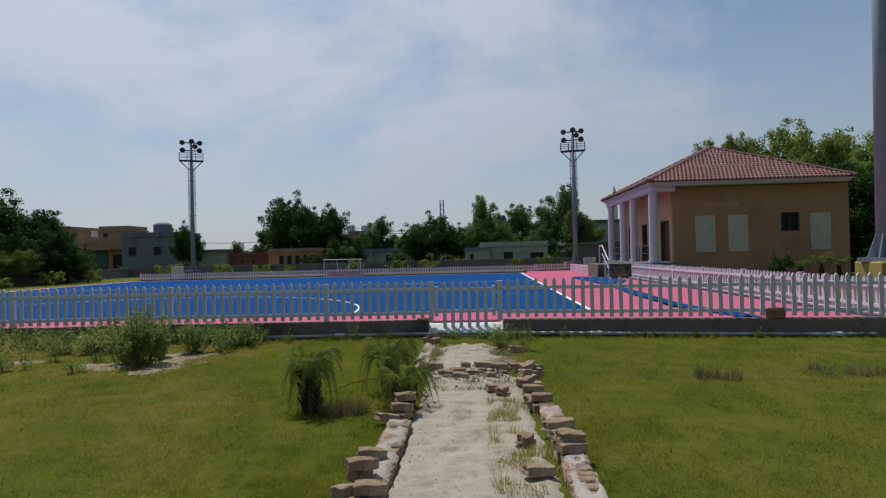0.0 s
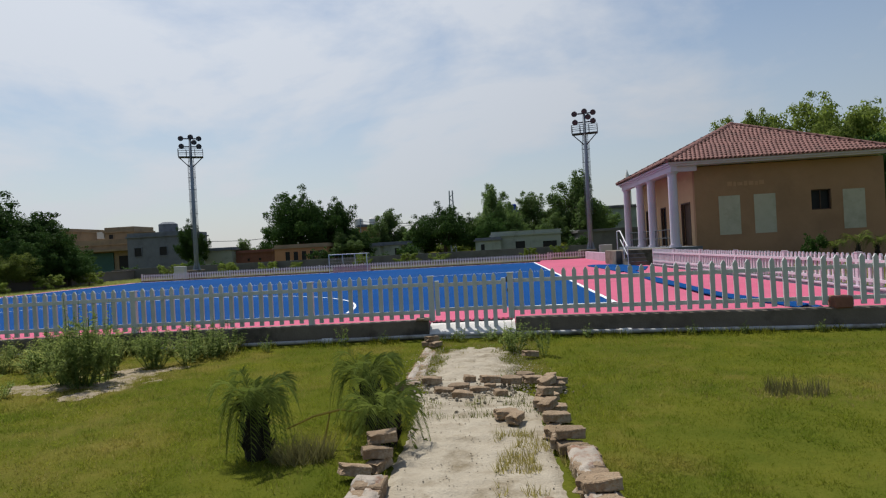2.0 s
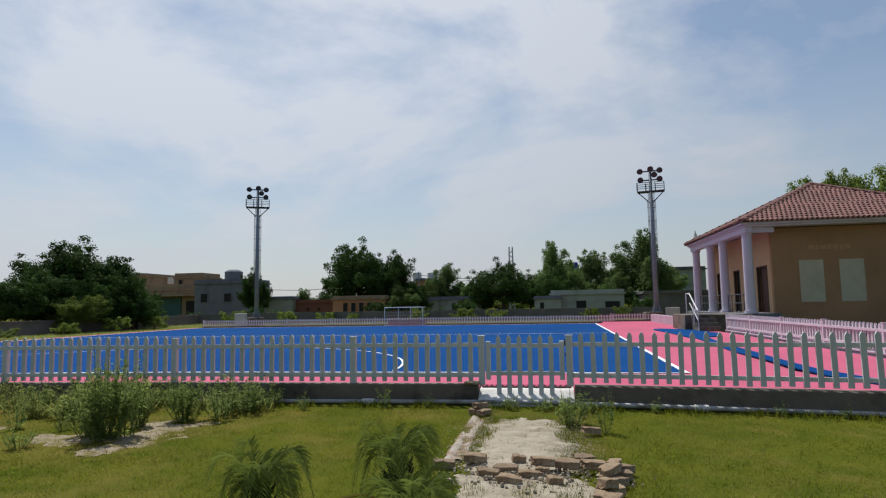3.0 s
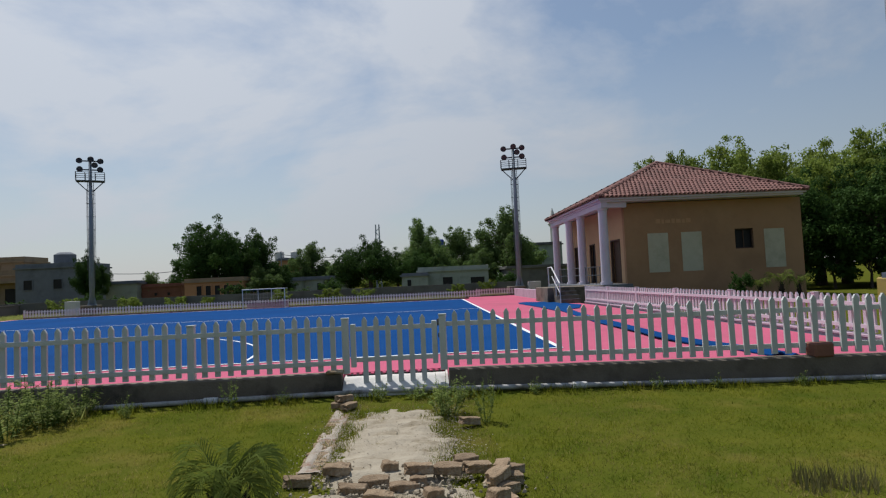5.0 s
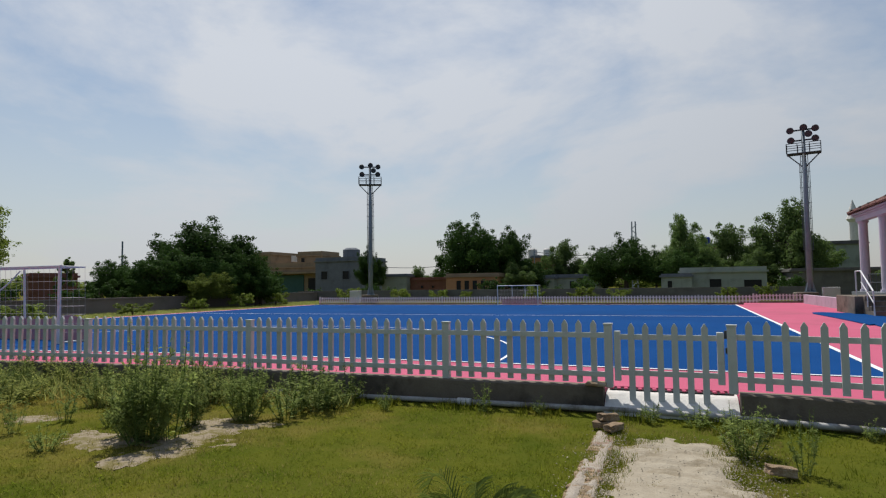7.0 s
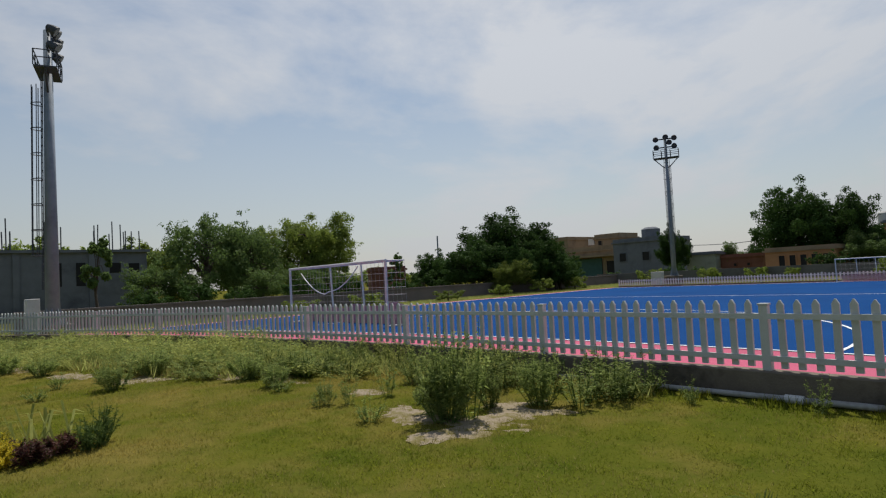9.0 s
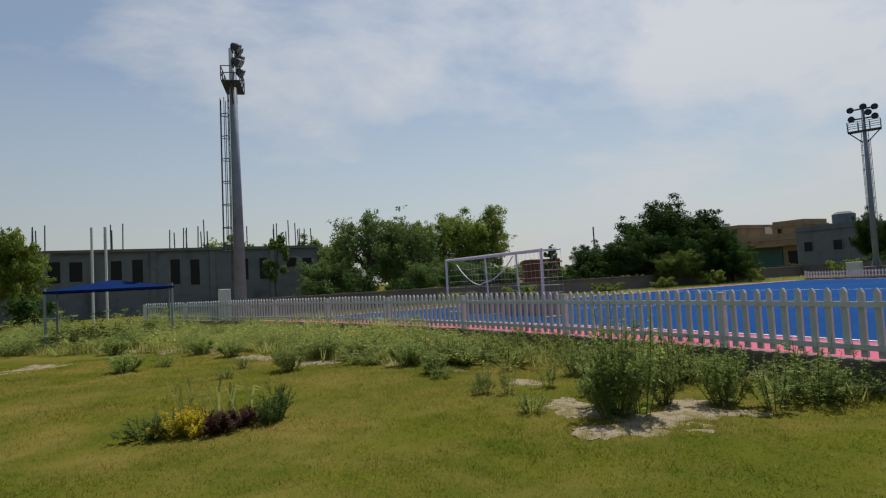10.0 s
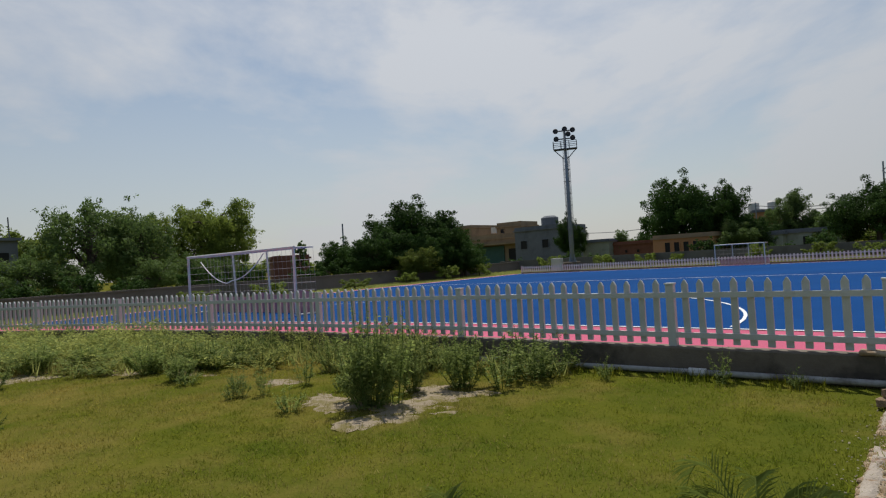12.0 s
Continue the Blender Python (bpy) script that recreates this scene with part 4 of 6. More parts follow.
def build_masts():
    build_mast(-20.75, 43.5, 0.85, 0.17, 25, "tall grey steel floodlight mast at the far corner", 9.25)
    build_mast(8.0, 42.1, 0.85, 0.17, -12, "tall grey steel floodlight mast beside the pavilion", 8.8)
    build_mast(-24.4, 6.68, 0.60, 0.235, 166, "tall grey steel floodlight mast with a caged ladder", 9.55)
    build_mast(9.56, 11.7, 1.22, 0.25, 210, "tall grey steel floodlight mast on a yellow plinth", 9.2)
    for x0, x1, y0, y1, z1, m_, lab in ((9.10, 10.02, 11.24, 12.16, 1.17, "yellow", "yellow painted concrete mast plinth"), (-21.6, -20.4, 43.0, 44.1, 0.82, "concrete", "square concrete mast plinth"),
                                        (7.2, 8.3, 41.5, 42.6, 0.82, "concrete", "square concrete mast plinth"), (-25.1, -23.9, 6.2, 7.3, 0.56, "concrete", "square concrete mast plinth")):
        bm = bmesh.new()
        box(bm, x0, x1, y0, y1, -0.05, z1, 0.03)
        tagged(link("mast_plinth", bm, m_), lab, "plinth")
    for x, y, z0, z1 in ((-21.55, 42.6, 0.0, 1.15), (8.9, 41.6, 0.0, 1.1), (-26.3, 6.3, 0.0, 1.5), (11.3, 12.6, 0.0, 1.67)):
        c = empty("electric_cabinet", Matrix.Translation((x, y, z0)), "white metal electric cabinet beside a mast", "cabinet")
        bm = bmesh.new()
        box(bm, -0.4, 0.4, -0.2, 0.2, 0.0, z1 - z0, 0.015)
        part("body", bm, "pale", c)
        bm = bmesh.new()
        box(bm, -0.36, 0.36, -0.215, -0.202, 0.08, z1 - z0 - 0.06)
        part("door", bm, "pale", c)


# ---- goals ----
def build_goal(x0, x1, y, depth, height, label, r=0.045, drape=True):
    th = empty("goal", Matrix.Translation((x0, y, PZ)), label, "goal", "goals")
    w = x1 - x0
    for x in (0, w):
        bm = bmesh.new()
        tube(bm, [(x, 0, 0), (x, 0, height)], r, 10)
        part("goal_post", bm, "white_metal", th)
    bm = bmesh.new()
    tube(bm, [(-r, 0, height), (w + r, 0, height)], r, 10)
    part("crossbar", bm, "white_metal", th)
    bm = bmesh.new()
    for x in (w * 0.28, w * 0.61):
        tube(bm, [(x, depth, 0), (x, depth * 0.9, height)], r * 0.75, 8)
    tube(bm, [(0, depth, 0.03), (w, depth, 0.03)], r * 0.6, 8)
    for x in (0, w):
        tube(bm, [(x, 0, 0.03), (x, depth, 0.03)], r * 0.6, 8)
        tube(bm, [(x, 0, height), (x, depth * 0.9, height)], r * 0.5, 8)
    tube(bm, [(0, depth * 0.9, height), (w, depth * 0.9, height)], r * 0.5, 8)
    part("back_frame", bm, "white_metal", th)
    if drape:
        bm = bmesh.new()
        pts = [(w * f, depth * 0.5, height - 0.06 - 0.82 * (1 - ((f - 0.33) / 0.33) ** 2) * (0.9 if f > 0.33 else 1)) for f in [0.02 + 0.64 * i / 14 for i in range(15)]]
        tube(bm, pts, 0.017, 6)
        part("net_rope", bm, "white_metal", th, "sagging white net rope")
    # net of cords
    bm = bmesh.new()
    sp = 0.2
    n = int(w / sp)
    for i in range(n + 1):
        x = w * i / n
        tube(bm, [(x, depth * 0.9, height), (x, depth * 0.97, 0.05)], 0.0032, 3, False)
    for k in range(int(height / sp)):
        z = 0.05 + k * sp
        tube(bm, [(0, depth * 0.95, z), (w, depth * 0.95, z)], 0.0032, 3, False)
    for x in (0, w):
        for k in range(int(height / sp)):
            tube(bm, [(x, 0, 0.05 + k * sp), (x, depth * 0.95, 0.05 + k * sp)], 0.0032, 3, False)
    part("net", bm, "net", th, "thin pale goal net")
    bm = bmesh.new()
    top = height * 0.36
    for i in range(int(w / 0.03) + 1):
        x = 0.03 * i
        z = top * (0.85 + 0.2 * noise.noise(Vector((x * 1.3, y, 0))))
        tube(bm, [(x, depth * 0.93, z), (x + 0.05, depth * 0.9, 0.02)], 0.013, 3, False)
    part("net_skirt", bm, "skirt", th, "pinkish bunched lower part of the net")
    return th


# ---- plants ----
def leaf_cloud(centres, radii, count, size, seed, squash=1.0, droop=0.3):
    """Leaf quads scattered round many clump centres."""
    rg = np.random.default_rng(seed)
    centres, radii = np.array(centres, float), np.array(radii, float)
    pick = rg.choice(len(centres), count, p=radii ** 2 / (radii ** 2).sum())
    d = rg.normal(size=(count, 3))
    d /= np.linalg.norm(d, axis=1)[:, None]
    rad = radii[pick] * rg.uniform(0.15, 1.0, count) ** 0.6
    pos = centres[pick] + d * rad[:, None] * np.array([1, 1, squash])
    nrm = d + rg.normal(scale=0.42, size=(count, 3)) + np.array([0, 0, 0.3])
    nrm /= np.linalg.norm(nrm, axis=1)[:, None]
    u = np.cross(nrm, rg.normal(size=(count, 3)))
    u /= np.linalg.norm(u, axis=1)[:, None] + 1e-9
    u[:, 2] -= droop * rg.random(count)
    v = np.cross(nrm, u)
    s = size * rg.uniform(0.6, 1.4, count)[:, None]
    V = np.empty((count * 4, 3))
    V[0::4], V[1::4], V[2::4], V[3::4] = pos - u * s, pos - v * s * 0.5, pos + u * s, pos + v * s * 0.5
    F = np.arange(count * 4).reshape(-1, 4)
    return V, F


def build_tree(height, radius, leaves, size, material, seed, trunk=0.28, bare=0.22, squash=0.8, lobes=26, sprays=3, label="leafy green tree"):
    """A tapered trunk with limbs that carry an uneven crown of leaf clumps, built at the origin."""
    rnd = random.Random(seed)
    th = empty("tree", Matrix.Identity(4), label, "tree")
    bm = bmesh.new()
    pts = [(0, 0, -0.2)]
    for k in range(1, 6):
        pts.append((rnd.uniform(-0.06, 0.06) * height * k / 5, rnd.uniform(-0.06, 0.06) * height * k / 5, height * 0.75 * k / 5))
    tube(bm, pts, [trunk * f for f in (1.25, 1.0, 0.8, 0.6, 0.4, 0.2)], 8)
    cen, rad = [], []
    mid = height * (bare + 1) / 2
    for k in range(lobes):
        a, e = rnd.uniform(0, 2 * math.pi), rnd.uniform(-0.75, 1.0)
        q = rnd.uniform(0.30, 0.84)
        c = math.sqrt(max(0.0, 1 - e * e))
        p = Vector((radius * q * c * math.cos(a), radius * q * c * math.sin(a), mid + e * q * height * (1 - bare) / 2))
        cen.append(p)
        rad.append(radius * rnd.uniform(0.17, 0.36))
        out = Vector((p.x, p.y, (p.z - mid) * 1.2 + 0.15 * height)).normalized()
        for j in range(sprays):
            aside = Vector((rnd.uniform(-1, 1), rnd.uniform(-1, 1), rnd.uniform(-0.6, 1)))
            cen.append(p + (out + 0.75 * aside) * rad[k * (sprays + 1)] * rnd.uniform(0.5, 0.5 + 0.09 * sprays))
            rad.append(radius * rnd.uniform(0.06, 0.13))
        if k % 2 == 0:
            s = Vector(pts[2 + k % 3])
            m_ = s.lerp(p, 0.5) + Vector((0, 0, 0.06 * height))
            tube(bm, [s, m_, p], [trunk * 0.4, trunk * 0.22, trunk * 0.07], 6)
    part("trunk", bm, "bark", th)
    V, F = leaf_cloud(cen, rad, leaves, size, seed, squash)
    raw("crown", V, F, material, th)
    return th


def place(th, rows):
    """Copies of a thing at x, y, turn, and scales across and up; the first row takes the thing itself."""
    for i, (x, y, turn, s, sz) in enumerate(rows):
        m = Matrix.Translation((x, y, 0)) @ Matrix.Rotation(radians(turn), 4, "Z") @ Matrix.Diagonal((s, s, sz, 1))
        if i == 0:
            first = m
        else:
            copy_thing(th, m)
    th.matrix_basis = first


def build_trees():
    a = build_tree(7.0, 4.2, 38000, 0.095, "leaf_dark", 3, bare=0.04, lobes=58, label="dense dark green broadleaf tree")
    place(a, [(-17.0, 57.1, 0, 0.95, 1.05), (-32.3, 38.2, 80, 1.02, 0.88), (-29.3, 38.8, 200, 0.58, 0.68), (-3.3, 60.0, 200, 0.82, 0.79), (-31.4, 34.0, 150, 0.70, 0.58), (-14.0, 57.6, 120, 0.72, 0.90), (-29.6, 36.4, 40, 0.55, 0.52), (-27.9, 39.2, 130, 0.42, 0.36), (-31.0, 43.0, 220, 0.55, 0.5), (-11.6, 58.6, 200, 0.5, 0.5), (-27.9, 57.1, 300, 0.42, 0.72),
              # the last five, behind the pavilion, get dark leaves for their shaded faces
              (-36.5, 35.0, 20, 0.6, 0.5), (-29.0, 41.0, 240, 0.5, 0.4), (1.2, 60.5, 60, 0.55, 0.6), (-6.0, 62.0, 310, 0.5, 0.55), (-22.5, 63.0, 10, 0.4, 0.45), (23.5, 36.0, 15, 0.8, 0.9), (27.0, 33.5, 70, 0.9, 0.95), (31.0, 30.0, 200, 0.95, 1.0), (24.5, 42.0, 100, 0.8, 1.0), (29.5, 37.0, 300, 0.9, 1.05)])
    b = build_tree(7.0, 3.4, 27000, 0.092, "leaf_mid", 8, bare=0.05, lobes=50, label="green broadleaf tree behind a wall")
    place(b, [(1.8, 64.2, 0, 0.70, 1.13), (5.9, 66.0, 70, 0.85, 0.99), (10.4, 63.6, 160, 1.02, 1.22), (-9.6, 63.3, 220, 0.72, 0.83), (-12.5, 55.5, 20, 0.60, 0.5), (12.6, 66.0, 40, 0.8, 0.8),
              (3.4, 62.0, 120, 0.6, 0.7), (-0.8, 63.5, 250, 0.5, 0.6), (7.6, 61.5, 200, 0.6, 0.62), (-6.8, 60.8, 90, 0.45, 0.5), (-24.6, 61.5, 130, 0.4, 0.5), (16.0, 50.0, 0, 0.7, 0.55)])
    c = build_tree(8.0, 3.8, 34000, 0.086, "leaf_light", 12, bare=0.03, lobes=64, label="light green feathery tree")
    place(c, [(-43.2, 27.3, 0, 1.08, 1.0), (22.0, 47.6, 40, 1.12, 1.42), (19.6, 46.4, 250, 0.72, 1.38), (26.6, 45.4, 130, 1.15, 1.46), (30.0, 41.0, 220, 1.1, 1.36), (-28.4, 34.6, 300, 0.45, 0.34), (33.5, 38.0, 10, 1.1, 1.28), (24.2, 43.5, 80, 1.0, 1.2), (21.8, 44.5, 20, 0.9, 1.15), (27.5, 40.0, 190, 1.0, 1.1), (31.0, 36.0, 100, 1.0, 1.0), (25.2, 49.5, 300, 1.1, 1.4), (35.5, 33.0, 45, 1.1, 1.2), (-46.0, 24.0, 160, 0.8, 0.9)])
    d = build_tree(7.0, 3.2, 13000, 0.09, "leaf_mid", 21, bare=0.03, lobes=40, sprays=5, label="open airy green tree")
    place(d, [(-39.5, 17.4, 0, 1.0, 1.0), (-40.6, 21.0, 90, 0.9, 0.9), (-38.2, 13.8, 200, 0.62, 0.5), (-44.5, 21.5, 30, 0.85, 0.95), (-36.8, 20.0, 260, 0.6, 0.42), (-37.2, 15.6, 20, 0.55, 0.4), (-38.0, 23.6, 140, 0.6, 0.45), (-39.0, 26.0, 50, 0.6, 0.42)])
    e = build_tree(7.4, 3.0, 21000, 0.10, "leaf_light", 31, bare=0.03, lobes=54, label="broad bright green tree")
    place(e, [(-34.0, -6.3, 0, 1.1, 1.14), (-44.0, -3.6, 130, 0.62, 0.86), (-37.0, -9.0, 60, 1.2, 1.1), (-30.5, -6.6, 200, 0.6, 0.45)])
    f = build_tree(3.8, 0.75, 1500, 0.10, "leaf_mid", 41, trunk=0.07, bare=0.2, lobes=18, label="slender young green tree")
    place(f, [(-35.8, 30.3, 0, 1.0, 1.02), (-38.7, 10.9, 90, 1.25, 1.42), (-46.0, 31.5, 40, 1.4, 1.5)])
    g = build_tree(7.0, 5.0, 8000, 0.22, "leaf_light", 51, bare=0.02, lobes=34, label="distant pale green tree")
    place(g, [(-67, 21, 0, 1.0, 1.0), (-68, 11, 60, 1.1, 1.0), (-70, 32, 110, 1.0, 0.95), (-66, -14, 20, 1.2, 1.2)] + [(-74 + 0.5 * i, 40 + 7.5 * i, 50 * i, 1.1, 0.36 + 0.08 * (i % 3)) for i in range(6)]
          + [(-66 + 8.5 * i, 92 + 3 * (i % 3), 70 * i, 1.2, 0.34 + 0.07 * ((i * 7) % 4)) for i in range(13)])
    h = build_tree(1.5, 0.9, 1500, 0.065, "leaf_light", 61, trunk=0.05, bare=0.02, lobes=20, label="yellow-green shrub growing by a wall")
    place(h, [(-17.0, 48.2, 0, 1.0, 0.9), (-14.8, 48.3, 70, 0.8, 0.8), (-5.6, 48.2, 30, 1.3, 1.0), (-3.0, 48.3, 120, 1.0, 0.85), (-9.2, 48.2, 200, 0.9, 1.1), (-20.2, 48.0, 250, 1.1, 1.0), (4.2, 48.2, 10, 0.9, 0.9), (6.6, 48.3, 300, 0.8, 1.0),
              (-26.8, 40.0, 0, 1.2, 0.9), (-27.4, 32.5, 80, 1.0, 0.7), (-26.4, 27.0, 190, 1.1, 0.6), (-27.6, 22.0, 30, 1.2, 0.7), (-19.0, 44.5, 100, 0.8, 0.9), (-23.2, 44.6, 0, 1.2, 1.1), (-27.8, 18.0, 200, 1.1, 0.6), (-27.0, 36.5, 280, 1.3, 0.9)])
    k = build_tree(1.3, 0.85, 2200, 0.05, "leaf_dark", 71, trunk=0.04, bare=0.02, lobes=20, label="dark green garden shrub before the pavilion")
    place(k, [(14.7, 26.6, 0, 0.75, 0.95), (13.7, 26.9, 90, 0.35, 0.4)] + [(-30.0 + 2.4 * i, 50.5 + 0.6 * (i % 3), 47 * i, 1.5 + 0.3 * (i % 2), 1.0 + 0.25 * ((i * 5) % 3)) for i in (0, 2, 3, 7, 9, 10, 16)]
          + [(21.5 + 1.3 * i, 36.0 - 1.0 * i, 40 * i, 2.0, 1.7 + 0.3 * (i % 2)) for i in range(9)] + [(-31.0 + 0.8 * (i % 2), -1.0 - 1.9 * i, 77 * i, 1.5, 1.3) for i in range(5)]
          + [(-31.5 - 1.2 * (i % 3), 12 + 2.6 * i, 61 * i, 1.5, 1.2 + 0.3 * (i % 2)) for i in range(11)])


def weed_mesh(seed, h, spread, stems, leaves, size):
    """A leafy weed: woody stems fork upwards and outwards and carry long narrow leaves, thickest in the lower half."""
    rnd = random.Random(seed)
    rg = np.random.default_rng(seed)
    bm = bmesh.new()
    twigs = []
    for s in range(stems):
        a = rnd.uniform(0, 2 * math.pi)
        r = spread * rnd.uniform(0.1, 1.0) ** 0.7
        hh = h * (1.0 - 0.35 * (r / spread) ** 2) * rnd.uniform(0.42, 1.05)
        b0 = Vector((0.35 * r * math.cos(a), 0.35 * r * math.sin(a), -0.02))
        t0 = Vector((r * math.cos(a), r * math.sin(a), hh))
        mid = b0.lerp(t0, 0.5) + Vector((0.12 * r * math.cos(a), 0.12 * r * math.sin(a), 0.03 * h))
        tube(bm, [b0, mid, t0], [0.006, 0.0045, 0.002], 4, False)
        twigs.append((b0, mid, t0, 1.0))
        for k in range(3):
            q = rnd.uniform(0.2, 0.8)
            p = b0.lerp(mid, q * 2) if q < 0.5 else mid.lerp(t0, q * 2 - 1)
            a2 = a + rnd.uniform(-1.6, 1.6)
            e = p + Vector((math.cos(a2), math.sin(a2), rnd.uniform(0.3, 1.2))) * spread * rnd.uniform(0.18, 0.42)
            tube(bm, [p, e], [0.003, 0.0015], 3, False)
            twigs.append((p, p.lerp(e, 0.5), e, 0.6))
    wts = np.array([w for _, _, _, w in twigs])
    pick = rg.choice(len(twigs), leaves, p=wts / wts.sum())
    f = rg.random(leaves)[:, None] ** 0.8
    A, B, C = (np.array([tuple(t[i]) for t in twigs])[pick] for i in range(3))
    pos = np.where(f < 0.5, A + (B - A) * f * 2, B + (C - B) * (f * 2 - 1))
    d = rg.normal(size=(leaves, 3))
    d[:, 2] = 0.35 * d[:, 2] + 0.25
    d /= np.linalg.norm(d, axis=1)[:, None]
    ln = size * rg.uniform(0.6, 1.35, leaves)[:, None] * (1.25 - 0.6 * f)
    side = np.cross(d, np.array([0, 0, 1.0]))
    side /= np.linalg.norm(side, axis=1)[:, None] + 1e-9
    side += 0.5 * rg.normal(size=(leaves, 3))
    tip = pos + d * ln * 2
    tip[:, 2] -= (0.5 * ln * rg.random((leaves, 1)))[:, 0]
    m_ = pos + d * ln * 0.9
    V = np.empty((leaves * 4, 3))
    V[0::4], V[1::4], V[2::4], V[3::4] = pos, m_ - side * ln * 0.24, tip, m_ + side * ln * 0.24
    V[:, 2] = np.abs(V[:, 2])
    return bm, V, np.arange(leaves * 4).reshape(-1, 4)


def build_weed(seed, h, spread, stems, leaves, size, label, material="weed", category="weed"):
    th = empty("weed_bush", Matrix.Identity(4), label, category)
    bm, V, F = weed_mesh(seed, h, spread, stems, leaves, size)
    part("woody_base", bm, "leaf_mid", th)["kind"] = "stuff"
    raw("foliage", V, F, material, th)["kind"] = "stuff"
    return th


def thicket(name, seed, h, spread, stems, leaves, size, rows, material, label):
    """Many weeds too far off to be told apart, joined into one mesh."""
    bm, V, F = weed_mesh(seed, h, spread, stems, leaves, size)
    bm.free()
    out = []
    for x, y, turn, sc, sz in rows:
        c, n = math.cos(radians(turn)), math.sin(radians(turn))
        out.append(np.stack([x + sc * (c * V[:, 0] - n * V[:, 1]), y + sc * (n * V[:, 0] + c * V[:, 1]), sz * V[:, 2]], 1))
    W = np.concatenate(out)
    tagged(raw(name, W, np.arange(len(W)).reshape(-1, 4), material), label, "weeds", kind="stuff")


def build_weeds():
    a = build_weed(5, 0.82, 0.42, 30, 3300, 0.032, "tall leafy green weed bush on bare soil", "bush")
    place(a, [(-4.12, 7.2, 0, 0.92, 1.36), (-4.45, 7.35, 310, 0.6, 1.0), (-3.82, 8.34, 120, 0.72, 0.95), (-4.2, 7.95, 220, 0.5, 0.8), (-9.96, 5.42, 200, 0.75, 0.72), (-12.28, 2.9, 70, 0.85, 0.62), (-11.15, 6.3, 20, 0.85, 0.75), (-14.4, 4.4, 140, 0.8, 0.7),
              (-8.9, 7.15, 260, 0.75, 0.75), (-7.8, 7.05, 30, 0.6, 0.62), (-10.57, 6.98, 160, 0.8, 0.7), (-16.6, 2.6, 10, 0.9, 0.7), (-13.2, 4.9, 300, 0.7, 0.6)])
    d = build_weed(27, 0.95, 0.30, 9, 950, 0.030, "thin tall weed with sparse narrow leaves", "bush")
    place(d, [(-4.2, 7.3, 40, 0.9, 1.55), (-4.0, 7.4, 140, 0.8, 1.35), (1.22, 8.45, 0, 0.62, 0.66), (1.28, 8.55, 80, 0.7, 0.5), (1.62, 8.10, 60, 0.42, 0.68), (-3.44, 8.55, 33, 0.9, 0.7), (-3.3, 9.0, 77, 0.9, 0.85), (-5.74, 7.63, 200, 0.5, 0.62), (-5.91, 6.85, 250, 0.45, 0.45), (-5.73, 7.05, 15, 0.4, 0.55),
              (-3.99, 9.5, 100, 0.8, 0.7), (-1.4, 9.55, 170, 0.4, 0.5), (-4.9, 8.9, 290, 0.9, 0.8), (-6.3, 8.5, 120, 0.8, 0.7), (0.45, 9.55, 20, 0.5, 0.32), (0.9, 9.5, 150, 0.6, 0.3)])
    b = build_weed(9, 0.58, 0.34, 15, 800, 0.027, "loose green weed with narrow leaves", "bush")
    rnd = random.Random(4)
    rows = [(-4.74, 6.68, 0, 0.55, 0.55), (-5.93, 6.75, 50, 0.4, 0.4), (-11.07, 4.84, 90, 0.6, 0.5), (-5.0, 7.6, 20, 0.4, 0.5), (-7.34, 6.95, 10, 0.6, 0.45), (-9.96, 4.4, 200, 0.6, 0.4), (-3.5, 8.9, 33, 0.8, 0.6), (-6.6, 7.2, 12, 0.4, 0.4), (-2.55, 9.3, 99, 0.4, 0.5), (-12.6, 3.6, 180, 0.8, 0.55),
            (1.5, 9.35, 130, 0.5, 0.5), (1.2, 9.3, 200, 0.6, 0.4), (2.4, 9.4, 45, 0.35, 0.4), (3.9, 9.25, 90, 0.3, 0.4), (5.6, 9.0, 0, 0.3, 0.35), (4.6, 9.15, 40, 0.3, 0.35), (-0.75, 9.6, 80, 0.35, 0.4)]
    for i in range(7):
        x = rnd.uniform(-6.5, -3.0)
        rows.append((x, fence_y(x) - rnd.uniform(0.3, 0.9), rnd.uniform(0, 360), rnd.uniform(0.6, 1.0), rnd.uniform(0.6, 1.1)))
    far = []
    for i in range(60):
        x, y = rnd.uniform(-31, -15.5), rnd.uniform(-5, 5.0)
        if y > wild_from(x):
            far.append((x, y, rnd.uniform(0, 360), rnd.uniform(1.3, 2.2), rnd.uniform(1.2, 1.9)))
    for i in range(330):
        x = rnd.uniform(-27, -3.2)
        y = rnd.uniform(max(wild_from(x), -5.0) + 0.1, fence_y(x) - 0.35)
        if i % 2 or (i < 290 and x > -8 and i % 3):
            continue
        (rows if x > -9.5 else far).append((x, y, rnd.uniform(0, 360), rnd.uniform(0.7, 1.5), rnd.uniform(0.6, 1.2) * (0.8 if x > -11 else 1.0)))
    place(b, rows)
    thicket("wild_weeds", 9, 0.58, 0.34, 15, 520, 0.034, far, "bush", "thicket of green weeds with narrow leaves")
    c = build_weed(19, 0.5, 0.5, 22, 1500, 0.022, "soft feathery yellow-green weed clump")
    rows, far = [], []
    for i in range(250):
        x = rnd.uniform(-28, -5.0)
        y = rnd.uniform(max(wild_from(x), -5.0) + 0.2, fence_y(x) - 0.35)
        (rows if x > -9.5 else far).append((x, y, rnd.uniform(0, 360), rnd.uniform(0.6, 1.5), rnd.uniform(0.4, 1.7) * (0.7 if x > -11 else 1.0)))
    place(c, rows[::2])
    thicket("wild_clumps", 19, 0.5, 0.5, 22, 640, 0.030, far, "weed", "soft yellow-green wild growth")
